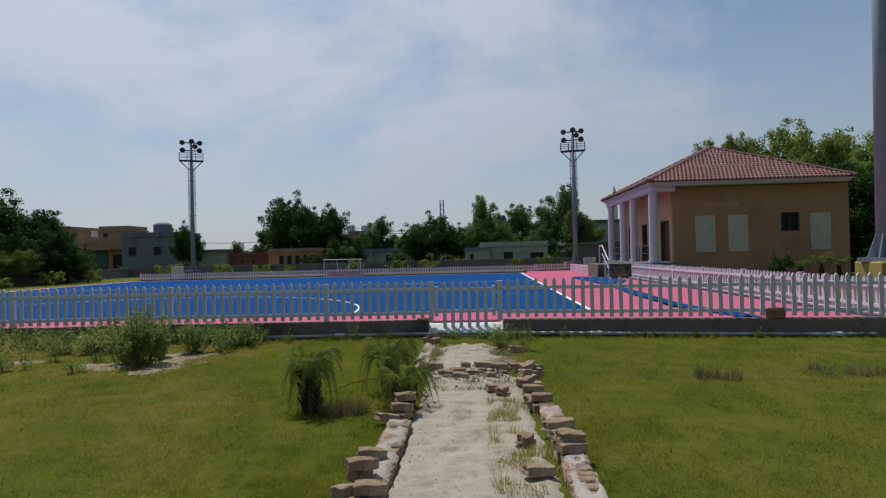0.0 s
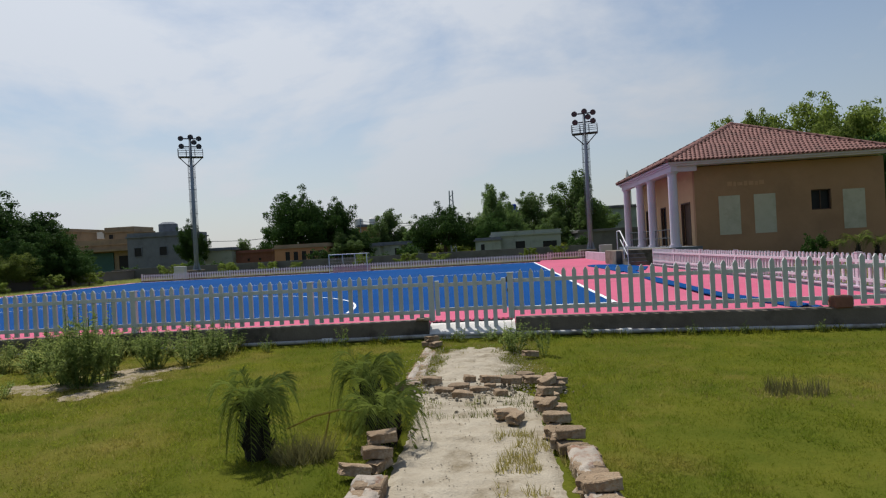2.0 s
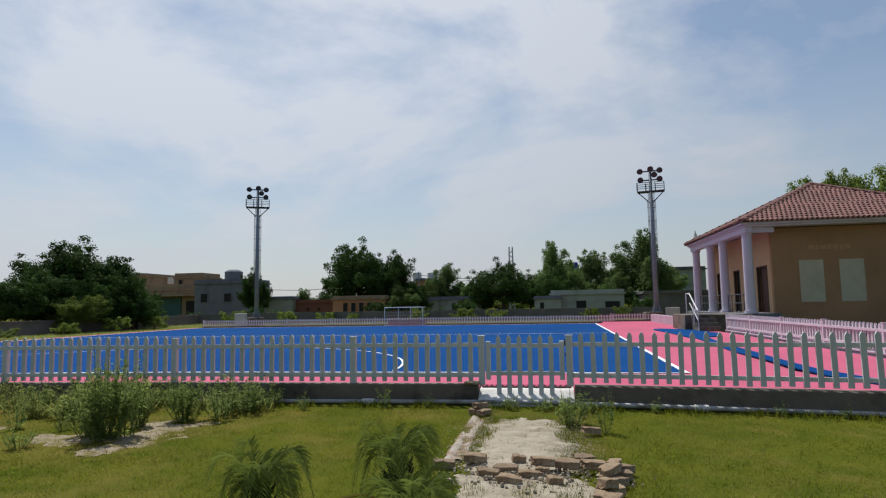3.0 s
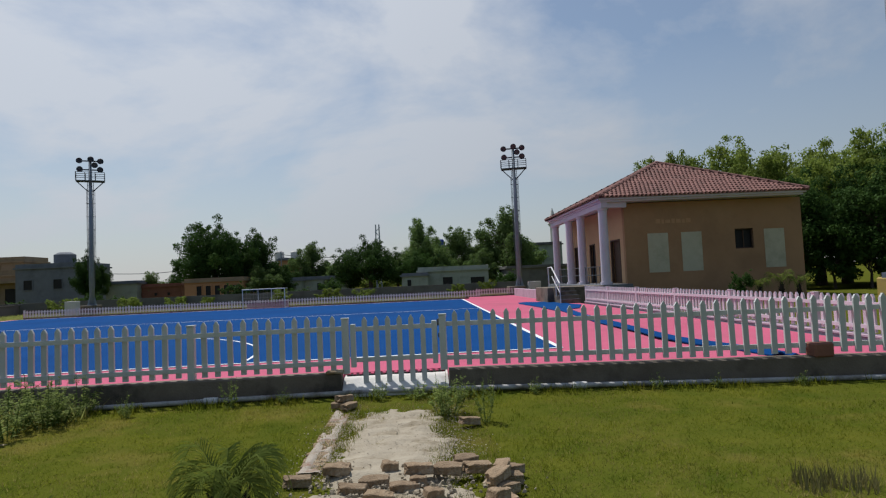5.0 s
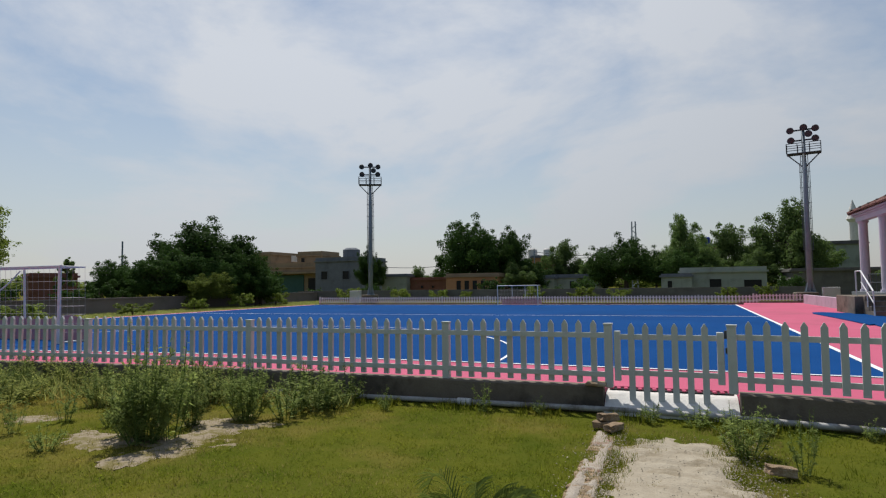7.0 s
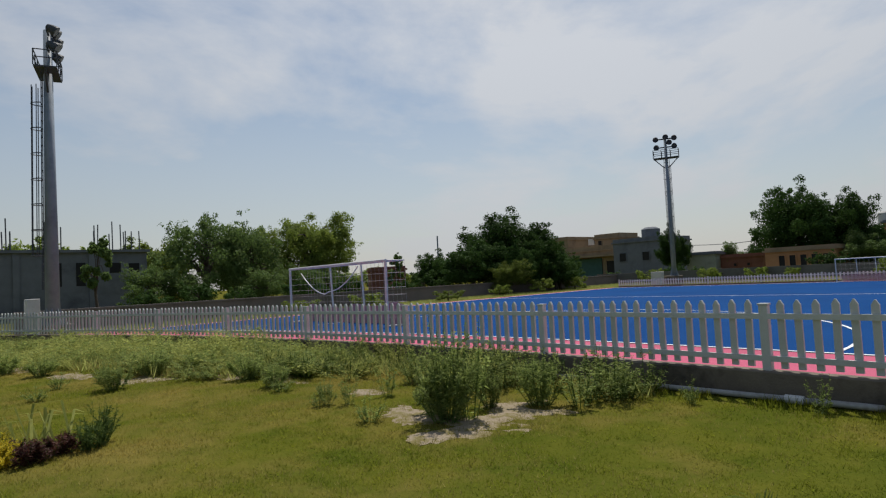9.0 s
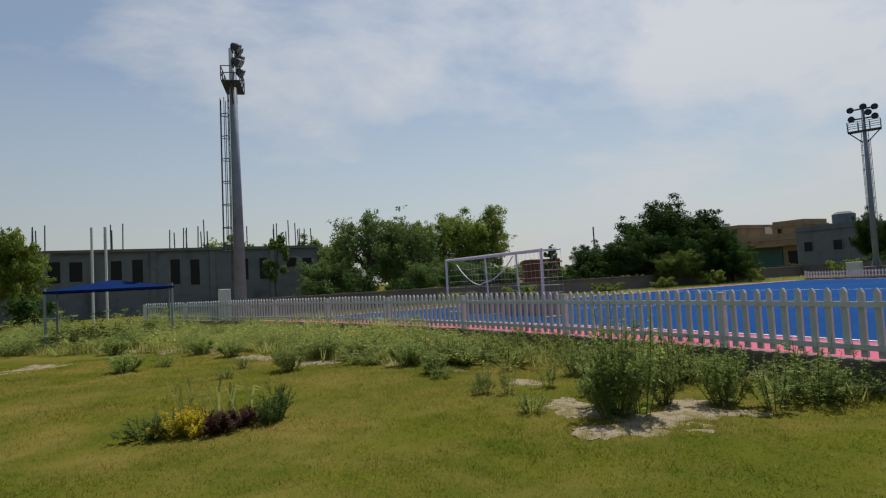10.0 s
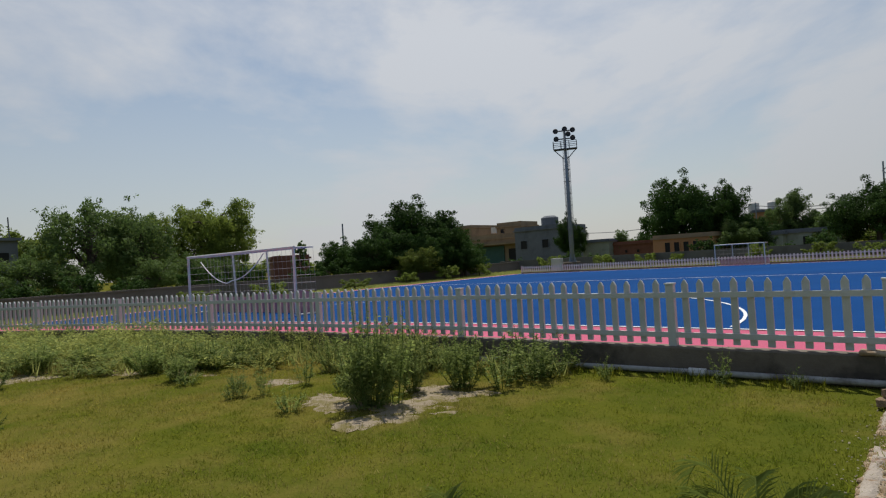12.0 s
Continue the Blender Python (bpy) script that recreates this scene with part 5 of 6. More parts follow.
    # flower bed: yellow and red-brown leaves with strap leaves
    y_ = build_weed(14, 0.32, 0.34, 24, 3200, 0.026, "low yellow-leaved garden plant", "yellow_leaf", "plant")
    place(y_, [(-6.2, 3.52, 0, 0.78, 1.0), (-6.05, 3.62, 70, 0.55, 0.85)])
    r_ = build_weed(15, 0.26, 0.34, 22, 2600, 0.030, "low red-brown leaved garden plant", "red_leaf", "plant")
    place(r_, [(-6.02, 3.88, 0, 0.75, 0.85), (-6.15, 4.1, 90, 0.6, 0.8)])
    g_ = build_weed(16, 0.5, 0.36, 20, 2400, 0.02, "small dark green garden shrub", "shrub", "plant")
    place(g_, [(-6.15, 4.34, 0, 0.7, 0.6), (-6.25, 3.24, 50, 0.9, 0.5), (-6.4, 4.5, 50, 0.6, 0.85), (-6.15, 4.45, 120, 0.5, 0.6)])
    th = empty("strap_leaf_plant", Matrix.Translation((-6.35, 3.9, 0)), "clump of long pale strap leaves", "plant")
    for k in range(26):
        bm = bmesh.new()
        q, L = rnd.uniform(0, 6.28), rnd.uniform(0.35, 0.6)
        d = Vector((math.cos(q), math.sin(q), 0))
        s = Vector((-d.y, d.x, 0)) * 0.013
        o = Vector((rnd.uniform(-0.1, 0.1), rnd.uniform(-0.35, 0.35), 0))
        mid, tip = o + d * 0.3 * L + Vector((0, 0, 0.85 * L)), o + d * 0.75 * L + Vector((0, 0, 0.8 * L))
        v = [bm.verts.new(p) for p in (o - s, o + s, mid + s, mid - s, tip)]
        bm.faces.new(v[:4])
        bm.faces.new((v[3], v[2], v[4]))
        part("leaf", bm, "weed", th)


def blades(name, n, xr, yr, h, keep, material, seed, label, width=0.004, lean=0.5):
    """Single grass blades as narrow bent strips."""
    rg = np.random.default_rng(seed)
    x, y = rg.uniform(*xr, n), rg.uniform(*yr, n)
    ok = np.array([keep(a, b) for a, b in zip(x, y)])
    x, y = x[ok], y[ok]
    n = len(x)
    hh = h * rg.uniform(0.5, 1.3, n)
    a = rg.uniform(0, 2 * math.pi, n)
    w = width * rg.uniform(0.7, 1.4, n)
    b = rg.uniform(0, 2 * math.pi, n)
    lx, ly = lean * hh * np.cos(b) * rg.random(n), lean * hh * np.sin(b) * rg.random(n)
    V = np.empty((n * 3, 3))
    V[0::3] = np.stack([x - w * np.cos(a), y - w * np.sin(a), np.full(n, -0.02)], 1)
    V[1::3] = np.stack([x + w * np.cos(a), y + w * np.sin(a), np.full(n, -0.02)], 1)
    V[2::3] = np.stack([x + lx, y + ly, hh], 1)
    V[:, 2] += np.repeat(ground_zs(x, y), 3)
    ob = raw(name, V, np.arange(n * 3).reshape(-1, 3), material)
    return tagged(ob, label, "grass", kind="stuff")


SOIL = ((-3.78, 6.85, 0.36, 0.42), (-3.82, 7.35, 0.50, 0.50), (-3.82, 7.95, 0.62, 0.55), (-4.5, 7.15, 0.62, 0.34), (-17.0, 3.0, 0.8, 0.45), (-16.0, 3.85, 0.8, 0.4), (-14.8, 4.7, 0.8, 0.5), (-14.9, 1.1, 0.6, 0.7), (-10.85, 6.1, 0.55, 0.55),
        (-9.6, 7.05, 0.6, 0.3), (-8.4, 7.5, 0.6, 0.3), (-6.25, 7.65, 0.4, 0.3), (-12.6, 5.3, 0.6, 0.3))


def bareness(x, y):
    """Above 0 where the soil lies open, with a ragged edge."""
    best = -9.0
    for cx, cy, rx, ry in SOIL:
        best = max(best, 0.82 - math.hypot((x - cx) / rx, (y - cy) / ry))
    return best - 0.08 + 0.75 * noise.noise(Vector((x * 2.7, y * 2.7, 1.7))) + 0.5 * noise.noise(Vector((x * 8, y * 8, 4.2))) + 0.3 * noise.noise(Vector((x * 21, y * 21, 8.2)))


def build_soil():
    """Open soil lies just above the sod and sinks under it at a ragged edge."""
    step, at, V, F = 0.06, {}, [], []
    for i in range(270):
        for j in range(150):
            x, y = -18.6 + i * step, 0.2 + j * step
            b = bareness(x, y)
            if b > -0.3:
                at[i, j] = len(V)
                lump = 0.007 * noise.noise(Vector((x * 9, y * 9, 1))) + 0.004 * noise.noise(Vector((x * 24, y * 24, 6)))
                V.append((x, y, ground_z(x, y) + min(0.010, 0.05 * b) + lump))
    for i, j in at:
        q = ((i, j), (i + 1, j), (i + 1, j + 1), (i, j + 1))
        if all(k in at for k in q):
            F.append([at[k] for k in q])
    ob = raw("bare_soil", V, F, "soil")
    ob.data.polygons.foreach_set("use_smooth", [True] * len(F))
    tagged(ob, "bare pale soil between weeds and lawn", "soil", kind="structure")


def on_lawn(x, y):
    if in_path(x, y) or y > fence_y(x) - 0.12:
        return False
    return True


WILD_EDGE = ((-33.0, -14.0), (-27.0, -8.5), (-16.0, 3.3), (-13.5, 5.4), (-10.0, 6.4), (-9.0, 7.1), (-7.8, 7.9), (-5.0, 8.6), (-3.0, 9.3), (0.0, 9.9))


def wild_from(x):
    """Where the mown lawn ends and the wild growth begins."""
    for (xa, ya), (xb, yb) in zip(WILD_EDGE, WILD_EDGE[1:]):
        if x <= xb:
            return ya + (yb - ya) * (x - xa) / (xb - xa)
    return 99.0


def wild(x, y):
    return wild_from(x) < y < fence_y(x) - 0.2 and noise.noise(Vector((x * 0.8, y * 0.8, 3))) > -0.2


def build_lawn(n=1050000):
    """Short blades, thick by the path and thinning with distance, where single blades blend into the sod."""
    rg = np.random.default_rng(5)
    r = 16.1 * rg.random(n) ** 1.2
    a = rg.uniform(-math.pi, math.pi, n)
    x, y = 0.4 + r * np.cos(a), 2.4 + r * np.sin(a)
    ok = (y > -0.9) & (y < 9.95) & (x > -15.5) & (x < 9.3)
    x, y, r = x[ok], y[ok], r[ok]
    ok = np.array([on_lawn(p, q) and bareness(p, q) < 0.22 for p, q in zip(x, y)])
    x, y, r = x[ok], y[ok], r[ok]
    n = len(x)
    tall = np.array([0.8 + 0.7 * noise.noise(Vector((p * 0.9, q * 0.9, 8.0))) + 0.8 * noise.noise(Vector((p * 4, q * 4, 2.0))) + 0.7 * noise.noise(Vector((p * 11, q * 11, 5.0))) for p, q in zip(x, y)])
    h = 0.025 * np.clip(tall, 0.25, 2.3) * rg.uniform(0.6, 1.35, n)
    w = (0.0020 + 0.00045 * r) * rg.uniform(0.7, 1.4, n)
    t, b = rg.uniform(0, 2 * math.pi, n), rg.uniform(0, 2 * math.pi, n)
    q = 2.8 * h * rg.random(n)
    V = np.empty((n * 3, 3))
    V[0::3] = np.stack([x - w * np.cos(t), y - w * np.sin(t), np.full(n, -0.015)], 1)
    V[1::3] = np.stack([x + w * np.cos(t), y + w * np.sin(t), np.full(n, -0.015)], 1)
    V[2::3] = np.stack([x + q * np.cos(b), y + q * np.sin(b), h], 1)
    V[:, 2] += np.repeat(ground_zs(x, y), 3)
    tagged(raw("lawn_grass", V, np.arange(n * 3).reshape(-1, 3), "grass"), "short green lawn grass", "grass", kind="stuff")


def build_grass():
    dry = lambda x, y: noise.noise(Vector((x * 0.55, y * 0.55, 0.7)))
    build_lawn()
    blades("dry_grass", 130000, (-14, 8), (0.5, 9.8), 0.028, lambda x, y: on_lawn(x, y) and dry(x, y) + 0.5 * noise.noise(Vector((x * 3, y * 3, 4))) > (-0.12 if x < -1 else 0.2) and bareness(x, y) < 0.1, "straw", 3, "dry yellowish grass tufts", 0.004, 1.2)
    blades("soil_straw", 85000, (-16, -2.4), (2.6, 8.6), 0.05, lambda x, y: -0.3 < bareness(x, y) < 0.5 and noise.noise(Vector((x * 5, y * 5, 6))) > -0.1, "straw", 13, "sparse dry grass on bare soil", 0.004, 1.4)
    blades("kerb_grass", 9000, (-7, 7.8), (8.9, 9.9), 0.10, lambda x, y: fence_y(x) - 0.6 < y < fence_y(x) - 0.14 and noise.noise(Vector((x * 2, 0, 0))) > 0.0, "grass", 4, "longer grass along the kerb", 0.006, 0.8)
    blades("path_side_grass", 9000, (-0.5, 2.3), (1.0, 9.2), 0.055, lambda x, y: on_lawn(x, y) and noise.noise(Vector((x * 3, y * 2, 5))) > 0.12, "grass", 5, "longer grass beside the path", 0.005, 0.8)
    blades("path_weeds", 5200, (0.95, 1.42), (2.0, 4.8), 0.07, lambda x, y: noise.noise(Vector((x * 4, y * 3, 9))) > 0.05, "straw", 15, "thin pale grass growing on the path", 0.004, 0.9)
    blades("rubble_grass", 1800, (0.3, 1.4), (5.25, 6.0), 0.06, lambda x, y: noise.noise(Vector((x * 3, y * 3, 2))) > 0.0, "grass", 16, "short grass among the rubble", 0.004, 0.9)
    blades("path_end_straw", 11000, (-0.05, 1.6), (6.5, 9.5), 0.03, lambda x, y: noise.noise(Vector((x * 3.4, y * 3.0, 2))) + 1.2 * abs(x - 0.66) > 0.3, "straw", 27, "short dry grass beside the path", 0.004, 1.3)
    blades("path_end_grass", 7000, (0.1, 1.25), (6.6, 9.5), 0.04, lambda x, y: noise.noise(Vector((x * 2.4, y * 2.0, 12))) + 1.5 * abs(x - 0.66) > 0.5, "grass", 17, "short grass creeping over the path", 0.004, 1.0)
    blades("wild_grass", 42000, (-32, -3), (-6, 9.6), 0.20, wild, "straw", 6, "wild yellowish grass between weeds", 0.008, 1.3)
    blades("wild_grass_green", 60000, (-32, -3), (-6, 9.6), 0.24, wild, "weed", 7, "wild green grass between weeds", 0.012, 1.3)
    blades("west_grass", 40000, (-29, -22.8), (8, 46), 0.2, lambda x, y: True, "weed", 8, "rough green grass beside the pitch", 0.03, 0.8)
    blades("pole_grass", 30000, (-30, 12), (41, 49), 0.28, lambda x, y: True, "weed", 9, "rough green grass beyond the far fence", 0.04, 0.8)
    for x, y, s in ((3.66, 5.76, 0.27), (5.30, 5.95, 0.34), (4.98, 6.2, 0.08), (5.8, 5.85, 0.26)):
        ragged = lambda a, b, x=x, y=y, s=s: math.hypot((a - x) / s, (b - y) / 0.17) + 0.9 * noise.noise(Vector((a * 6, b * 6, x))) < 0.85
        blades("grass_tuft", int(1200 * s), (x - s, x + s), (y - 0.17, y + 0.17), 0.13, ragged, "spike", int(x * 10), "dark brown-green tuft of stiff grass on dry ground", 0.006, 0.6)
        blades("dry_fringe", int(2600 * s), (x - s * 1.5, x + s * 1.5), (y - 0.24, y + 0.16), 0.035, lambda a, b: noise.noise(Vector((a * 4, b * 4, 3))) > -0.1, "straw", int(x * 10) + 1, "short dead grass round a tuft", 0.005, 1.2)
    blades("grass_tangle", 600, (-0.68, -0.22), (4.28, 4.55), 0.17, lambda a, b: math.hypot((a + 0.45) / 0.23, (b - 4.42) / 0.14) < 1, "spike", 77, "tangle of dry brown grass between two palms", 0.004, 1.1)


def frond(bm, base, yaw, length, rise, fall, rnd):
    """A feather palm leaf: an arching rib with paired leaflets."""
    d = Vector((math.cos(yaw), math.sin(yaw), 0))
    pts = []
    for i in range(9):
        f = i / 8
        pts.append(Vector(base) + d * (length * f * (0.95 - 0.16 * fall * f)) + Vector((0, 0, length * (rise * f - fall * f * f))))
    for p in pts:
        p.z = max(p.z, 0.02)
    tube(bm, pts, [0.005 - 0.0005 * i for i in range(9)], 4, False)
    side = Vector((-d.y, d.x, 0))
    for i in range(3, 27):
        f = i / 27
        k = min(int(f * 8), 7)
        p = pts[k].lerp(pts[k + 1], f * 8 - k)
        t = (pts[k + 1] - pts[k]).normalized()
        ll = length * 0.27 * math.sin(math.pi * (0.16 + 0.8 * f)) * rnd.uniform(0.85, 1.1)
        for s in (-1, 1):
            q = p + (t * 0.75 + side * s * 0.62 + Vector((0, 0, rnd.uniform(-0.05, 0.25)))).normalized() * ll + Vector((0, 0, -0.22 * ll))
            q.z = max(q.z, 0.01)
            w = Vector((0, 0, 0.0032)) + side * 0.0024
            m_ = p.lerp(q, 0.5) + Vector((0, 0, 0.1 * ll))
            a0, a1, b0, b1, c0 = (bm.verts.new(v) for v in (p - w, p + w, m_ - w, m_ + w, q))
            bm.faces.new((a0, b0, b1, a1))
            bm.faces.new((b0, c0, b1))


def build_palm(x, y, h, length, n, seed, label, droop=1.0):
    """A short shaggy trunk with arching fronds whose tips hang down."""
    rnd = random.Random(seed)
    th = empty("palm", Matrix.Translation((x, y, 0)), label, "palm")
    bm = bmesh.new()
    tube(bm, [(0, 0, -0.03), (0, 0, h * 0.5), (0, 0, h)], [0.085, 0.10, 0.05], 10)
    for k in range(40):
        a, z = rnd.uniform(0, 6.28), rnd.uniform(0.02, h)
        tube(bm, [(0.08 * math.cos(a), 0.08 * math.sin(a), z), (0.13 * math.cos(a), 0.13 * math.sin(a), z + 0.08)], [0.016, 0.005], 4)
    part("trunk", bm, "fibre", th, "dark fibrous trunk")
    for k in range(n):
        bm = bmesh.new()
        f = k / n
        frond(bm, (0, 0, h * rnd.uniform(0.85, 1.0)), 2.399 * k + rnd.uniform(-0.2, 0.2), length * rnd.uniform(0.85, 1.1), 1.85 - 0.45 * f, 1.55 + 1.05 * f * droop, rnd)
        part("frond", bm, "palm", th)
    return th


def build_palms():
    build_palm(-0.80, 4.48, 0.36, 0.46, 34, 2, "small feathery palm with drooping fronds in the lawn", 1.1)
    build_palm(0.12, 4.68, 0.17, 0.52, 26, 5, "bushy young palm beside the path", 0.7)
    build_palm(-0.13, 5.3, 0.32, 0.52, 27, 8, "bushy young palm behind another", 0.7)
    bm = bmesh.new()
    tube(bm, [(-0.62, 4.62, 0.16), (-0.42, 4.66, 0.24), (-0.22, 4.72, 0.27), (-0.02, 4.8, 0.2)], [0.006, 0.009, 0.009, 0.006], 5)
    tube(bm, [(-0.30, 4.70, 0.26), (-0.33, 4.66, 0.1), (-0.36, 4.64, -0.01)], [0.006, 0.007, 0.008], 5)
    tagged(link("dead_branch", bm, "straw"), "bent dry pale branch between two palms", "branch")
    for x, y, s in ((15.7, 27.0, 0.75), (16.6, 26.9, 0.95), (17.5, 27.1, 0.8)):
        build_palm(x, y, 0.75 * s, s * 1.0, 18, int(x), "large feathery palm before the pavilion", 0.4)


# ---- bricks and edging ----
def brick_mesh(seed, size=(0.21, 0.105, 0.068)):
    rnd = random.Random(seed)
    bm = bmesh.new()
    x, y, z = size
    box(bm, -x / 2, x / 2, -y / 2, y / 2, 0, z, 0.006)
    bmesh.ops.subdivide_edges(bm, edges=[e for e in bm.edges if e.calc_length() > 0.04], cuts=2, use_grid_fill=True)
    chip = Vector((rnd.choice((-x, x)) / 2, rnd.choice((-y, y)) / 2, z))
    for v in bm.verts:
        k = v.co * 16 + Vector((seed * 5.3, 0, 0))
        v.co += Vector((noise.noise(k), noise.noise(k + Vector((0, 7, 0))), noise.noise(k + Vector((0, 0, 9))))) * 0.014
        if (v.co - chip).length < 0.055:
            v.co = v.co.lerp(Vector((0, 0, z / 2)), rnd.uniform(0.1, 0.35))
    me = bpy.data.meshes.new("brick")
    bm.normal_update()
    bm.to_mesh(me)
    bm.free()
    me.materials.append(M["brick"])
    return me


def build_bricks():
    meshes = [brick_mesh(k) for k in range(5)] + [brick_mesh(9, (0.13, 0.105, 0.068))]
    rows = [  # x, y, z, turn, tilt
        (0.03, 4.00, 0.03, 20, 12), (0.16, 4.18, 0.0, 70, 0), (0.15, 4.20, 0.075, 20, 5), (0.17, 4.30, 0.15, 10, -4), (0.07, 4.66, 0.02, 75, 8),
        (0.10, 2.86, 0.08, 15, 6), (0.08, 2.50, 0.075, 80, 3), (0.10, 2.48, 0.14, 30, 4), (0.20, 2.24, 0.075, 5, 0), (0.05, 2.26, 0.05, 60, 10),
        (1.26, 2.68, 0.02, 15, 4), (1.22, 3.38, 0.02, 70, 8),
        (1.53, 2.95, 0.085, 20, 3), (1.50, 3.06, 0.085, 80, -4), (1.52, 3.0, 0.15, 10, 5), (1.50, 3.26, 0.085, 30, 4), (1.54, 3.56, 0.085, 5, -3), (1.47, 3.64, 0.05, 60, 3),
        (1.48, 4.35, 0.02, 10, 0), (1.40, 4.46, 0.03, 80, 3), (1.47, 4.42, 0.10, 15, 4), (1.38, 4.72, 0.02, 70, 0), (1.42, 4.84, 0.09, 10, 6), (1.45, 5.05, 0.02, 30, 0), (1.40, 5.22, 0.09, 60, -5), (1.46, 5.34, 0.02, 5, 4),
        (1.36, 5.55, 0.02, 80, 3), (1.44, 5.72, 0.02, 20, 0), (1.42, 5.66, 0.095, 35, 5), (1.50, 5.98, 0.02, 30, 3), (1.46, 6.02, 0.095, 50, -4), (1.55, 6.18, 0.02, 10, 5), (1.52, 6.2, 0.095, 75, 4), (1.6, 6.36, 0.02, 30, 2),
        (1.05, 5.22, 0.02, 10, 4), (1.12, 5.10, 0.02, 70, 2),
        (0.92, 6.38, 0.06, 4, 3), (0.92, 6.30, 0.0, 2, 0), (1.14, 6.40, 0.04, -4, 4), (1.36, 6.43, 0.03, 8, 3), (1.28, 6.62, 0.03, 30, 6), (0.60, 6.32, 0.0, 3, 2), (0.82, 6.16, 0.0, 6, 2), (0.45, 6.18, 0.0, -8, 3),
        (0.33, 6.72, 0.0, 5, 2), (0.30, 6.60, 0.02, -5, 3), (0.70, 6.62, 0.02, 12, 6), (0.02, 6.44, 0.0, 4, 2), (1.02, 6.02, 0.0, 20, 4), (0.66, 6.0, 0.0, -12, 3),
        (1.44, 7.95, 0.02, 10, 5), (0.02, 9.08, 0.02, 8, 3), (0.06, 9.12, 0.09, 40, 4), (0.13, 9.0, 0.02, 60, 0),
    ]
    rnd = random.Random(7)
    for x, y, z, turn, tilt in rows:
        ob = new("brick", meshes[rnd.randrange(6)])
        ob.matrix_world = pose(x, y, z, tilt * rnd.choice((-1, 1)) * 0.6, tilt, turn)
        tagged(ob, "loose weathered red-brown brick with pale mortar", "brick", "loose bricks")
    # rubble
    V, F = [], []
    for k in range(1500):
        cx, cy = rnd.gauss(0.75, 0.36), rnd.gauss(6.15, 0.2)
        if k > 330:
            cx, cy = rnd.uniform(0.25, 1.4), rnd.uniform(1.0, 9.0)
        s = rnd.uniform(0.004, 0.018) if k < 330 else rnd.uniform(0.002, 0.005)
        n0 = len(V)
        for dx, dy, dz in ((-1, -1, -0.5), (1, -1, -0.5), (1, 1, -0.5), (-1, 1, -0.5), (-0.6, -0.5, 0.9), (0.7, -0.6, 0.7), (0.5, 0.6, 1.0), (-0.7, 0.6, 0.6)):
            V.append((cx + s * dx * rnd.uniform(0.6, 1.3), cy + s * dy * rnd.uniform(0.6, 1.3), 0.02 + s * dz * rnd.uniform(0.6, 1.2)))
        for q in ((0, 1, 5, 4), (1, 2, 6, 5), (2, 3, 7, 6), (3, 0, 4, 7), (4, 5, 6, 7)):
            F.append(tuple(n0 + i for i in q))
    for k in range(2600):                      # crumbs of earth that fade out from the trodden end of the path
        cx, cy = 0.68 + rnd.choice((-1, 1)) * (0.42 + abs(rnd.gauss(0, 0.17))), rnd.uniform(6.4, 9.3)
        s = rnd.uniform(0.0015, 0.0045)
        n0 = len(V)
        for dx, dy, dz in ((-1, -1, -0.5), (1, -1, -0.5), (1, 1, -0.5), (-1, 1, -0.5), (-0.6, -0.5, 0.5), (0.7, -0.6, 0.4), (0.5, 0.6, 0.5), (-0.7, 0.6, 0.4)):
            V.append((cx + 1.6 * s * dx * rnd.uniform(0.6, 1.3), cy + 1.6 * s * dy * rnd.uniform(0.6, 1.3), 0.004 + s * dz))
        for q in ((0, 1, 5, 4), (1, 2, 6, 5), (2, 3, 7, 6), (3, 0, 4, 7), (4, 5, 6, 7)):
            F.append(tuple(n0 + i for i in q))
    tagged(raw("rubble", V, F, "path"), "crumbled mortar rubble on the path", "rubble", kind="stuff")

    # brick edgings under a broken skin of mortar
    def edging(name, x0, y0, count, w, h, label, seed, cover=0.0):
        r = random.Random(seed)
        th = tagged(new(name), label, "edging", kind="structure")
        y = y0
        shapes = []
        for i in range(5):
            bm = bmesh.new()
            box(bm, -w / 2, w / 2, -0.052, 0.05, -0.05, h, 0.008)
            bmesh.ops.subdivide_edges(bm, edges=[e for e in bm.edges if e.calc_length() > 0.05], cuts=2, use_grid_fill=True)
            for v in bm.verts:
                k = v.co * 13 + Vector((i * 3.7, seed, 0))
                v.co += 0.014 * Vector((noise.noise(k), 0.5 * noise.noise(k + Vector((3, 0, 0))), noise.noise(k + Vector((0, 5, 0)))))
            me = bpy.data.meshes.new("brick")
            bm.normal_update()
            bm.to_mesh(me)
            bm.free()
            me.materials.append(M["brick"])
            shapes.append(me)
        for i in range(count):
            ob = new("brick", shapes[r.randrange(5)])
            ob.parent = th
            ob.matrix_local = pose(x0 + r.uniform(-0.012, 0.012), y, r.uniform(-0.012, 0.004), 0, 0, r.uniform(-4, 4) + r.choice((0, 180)))
            y += 0.106
        bm = bmesh.new()
        rows = []
        n = int(count * 0.106 / 0.03)
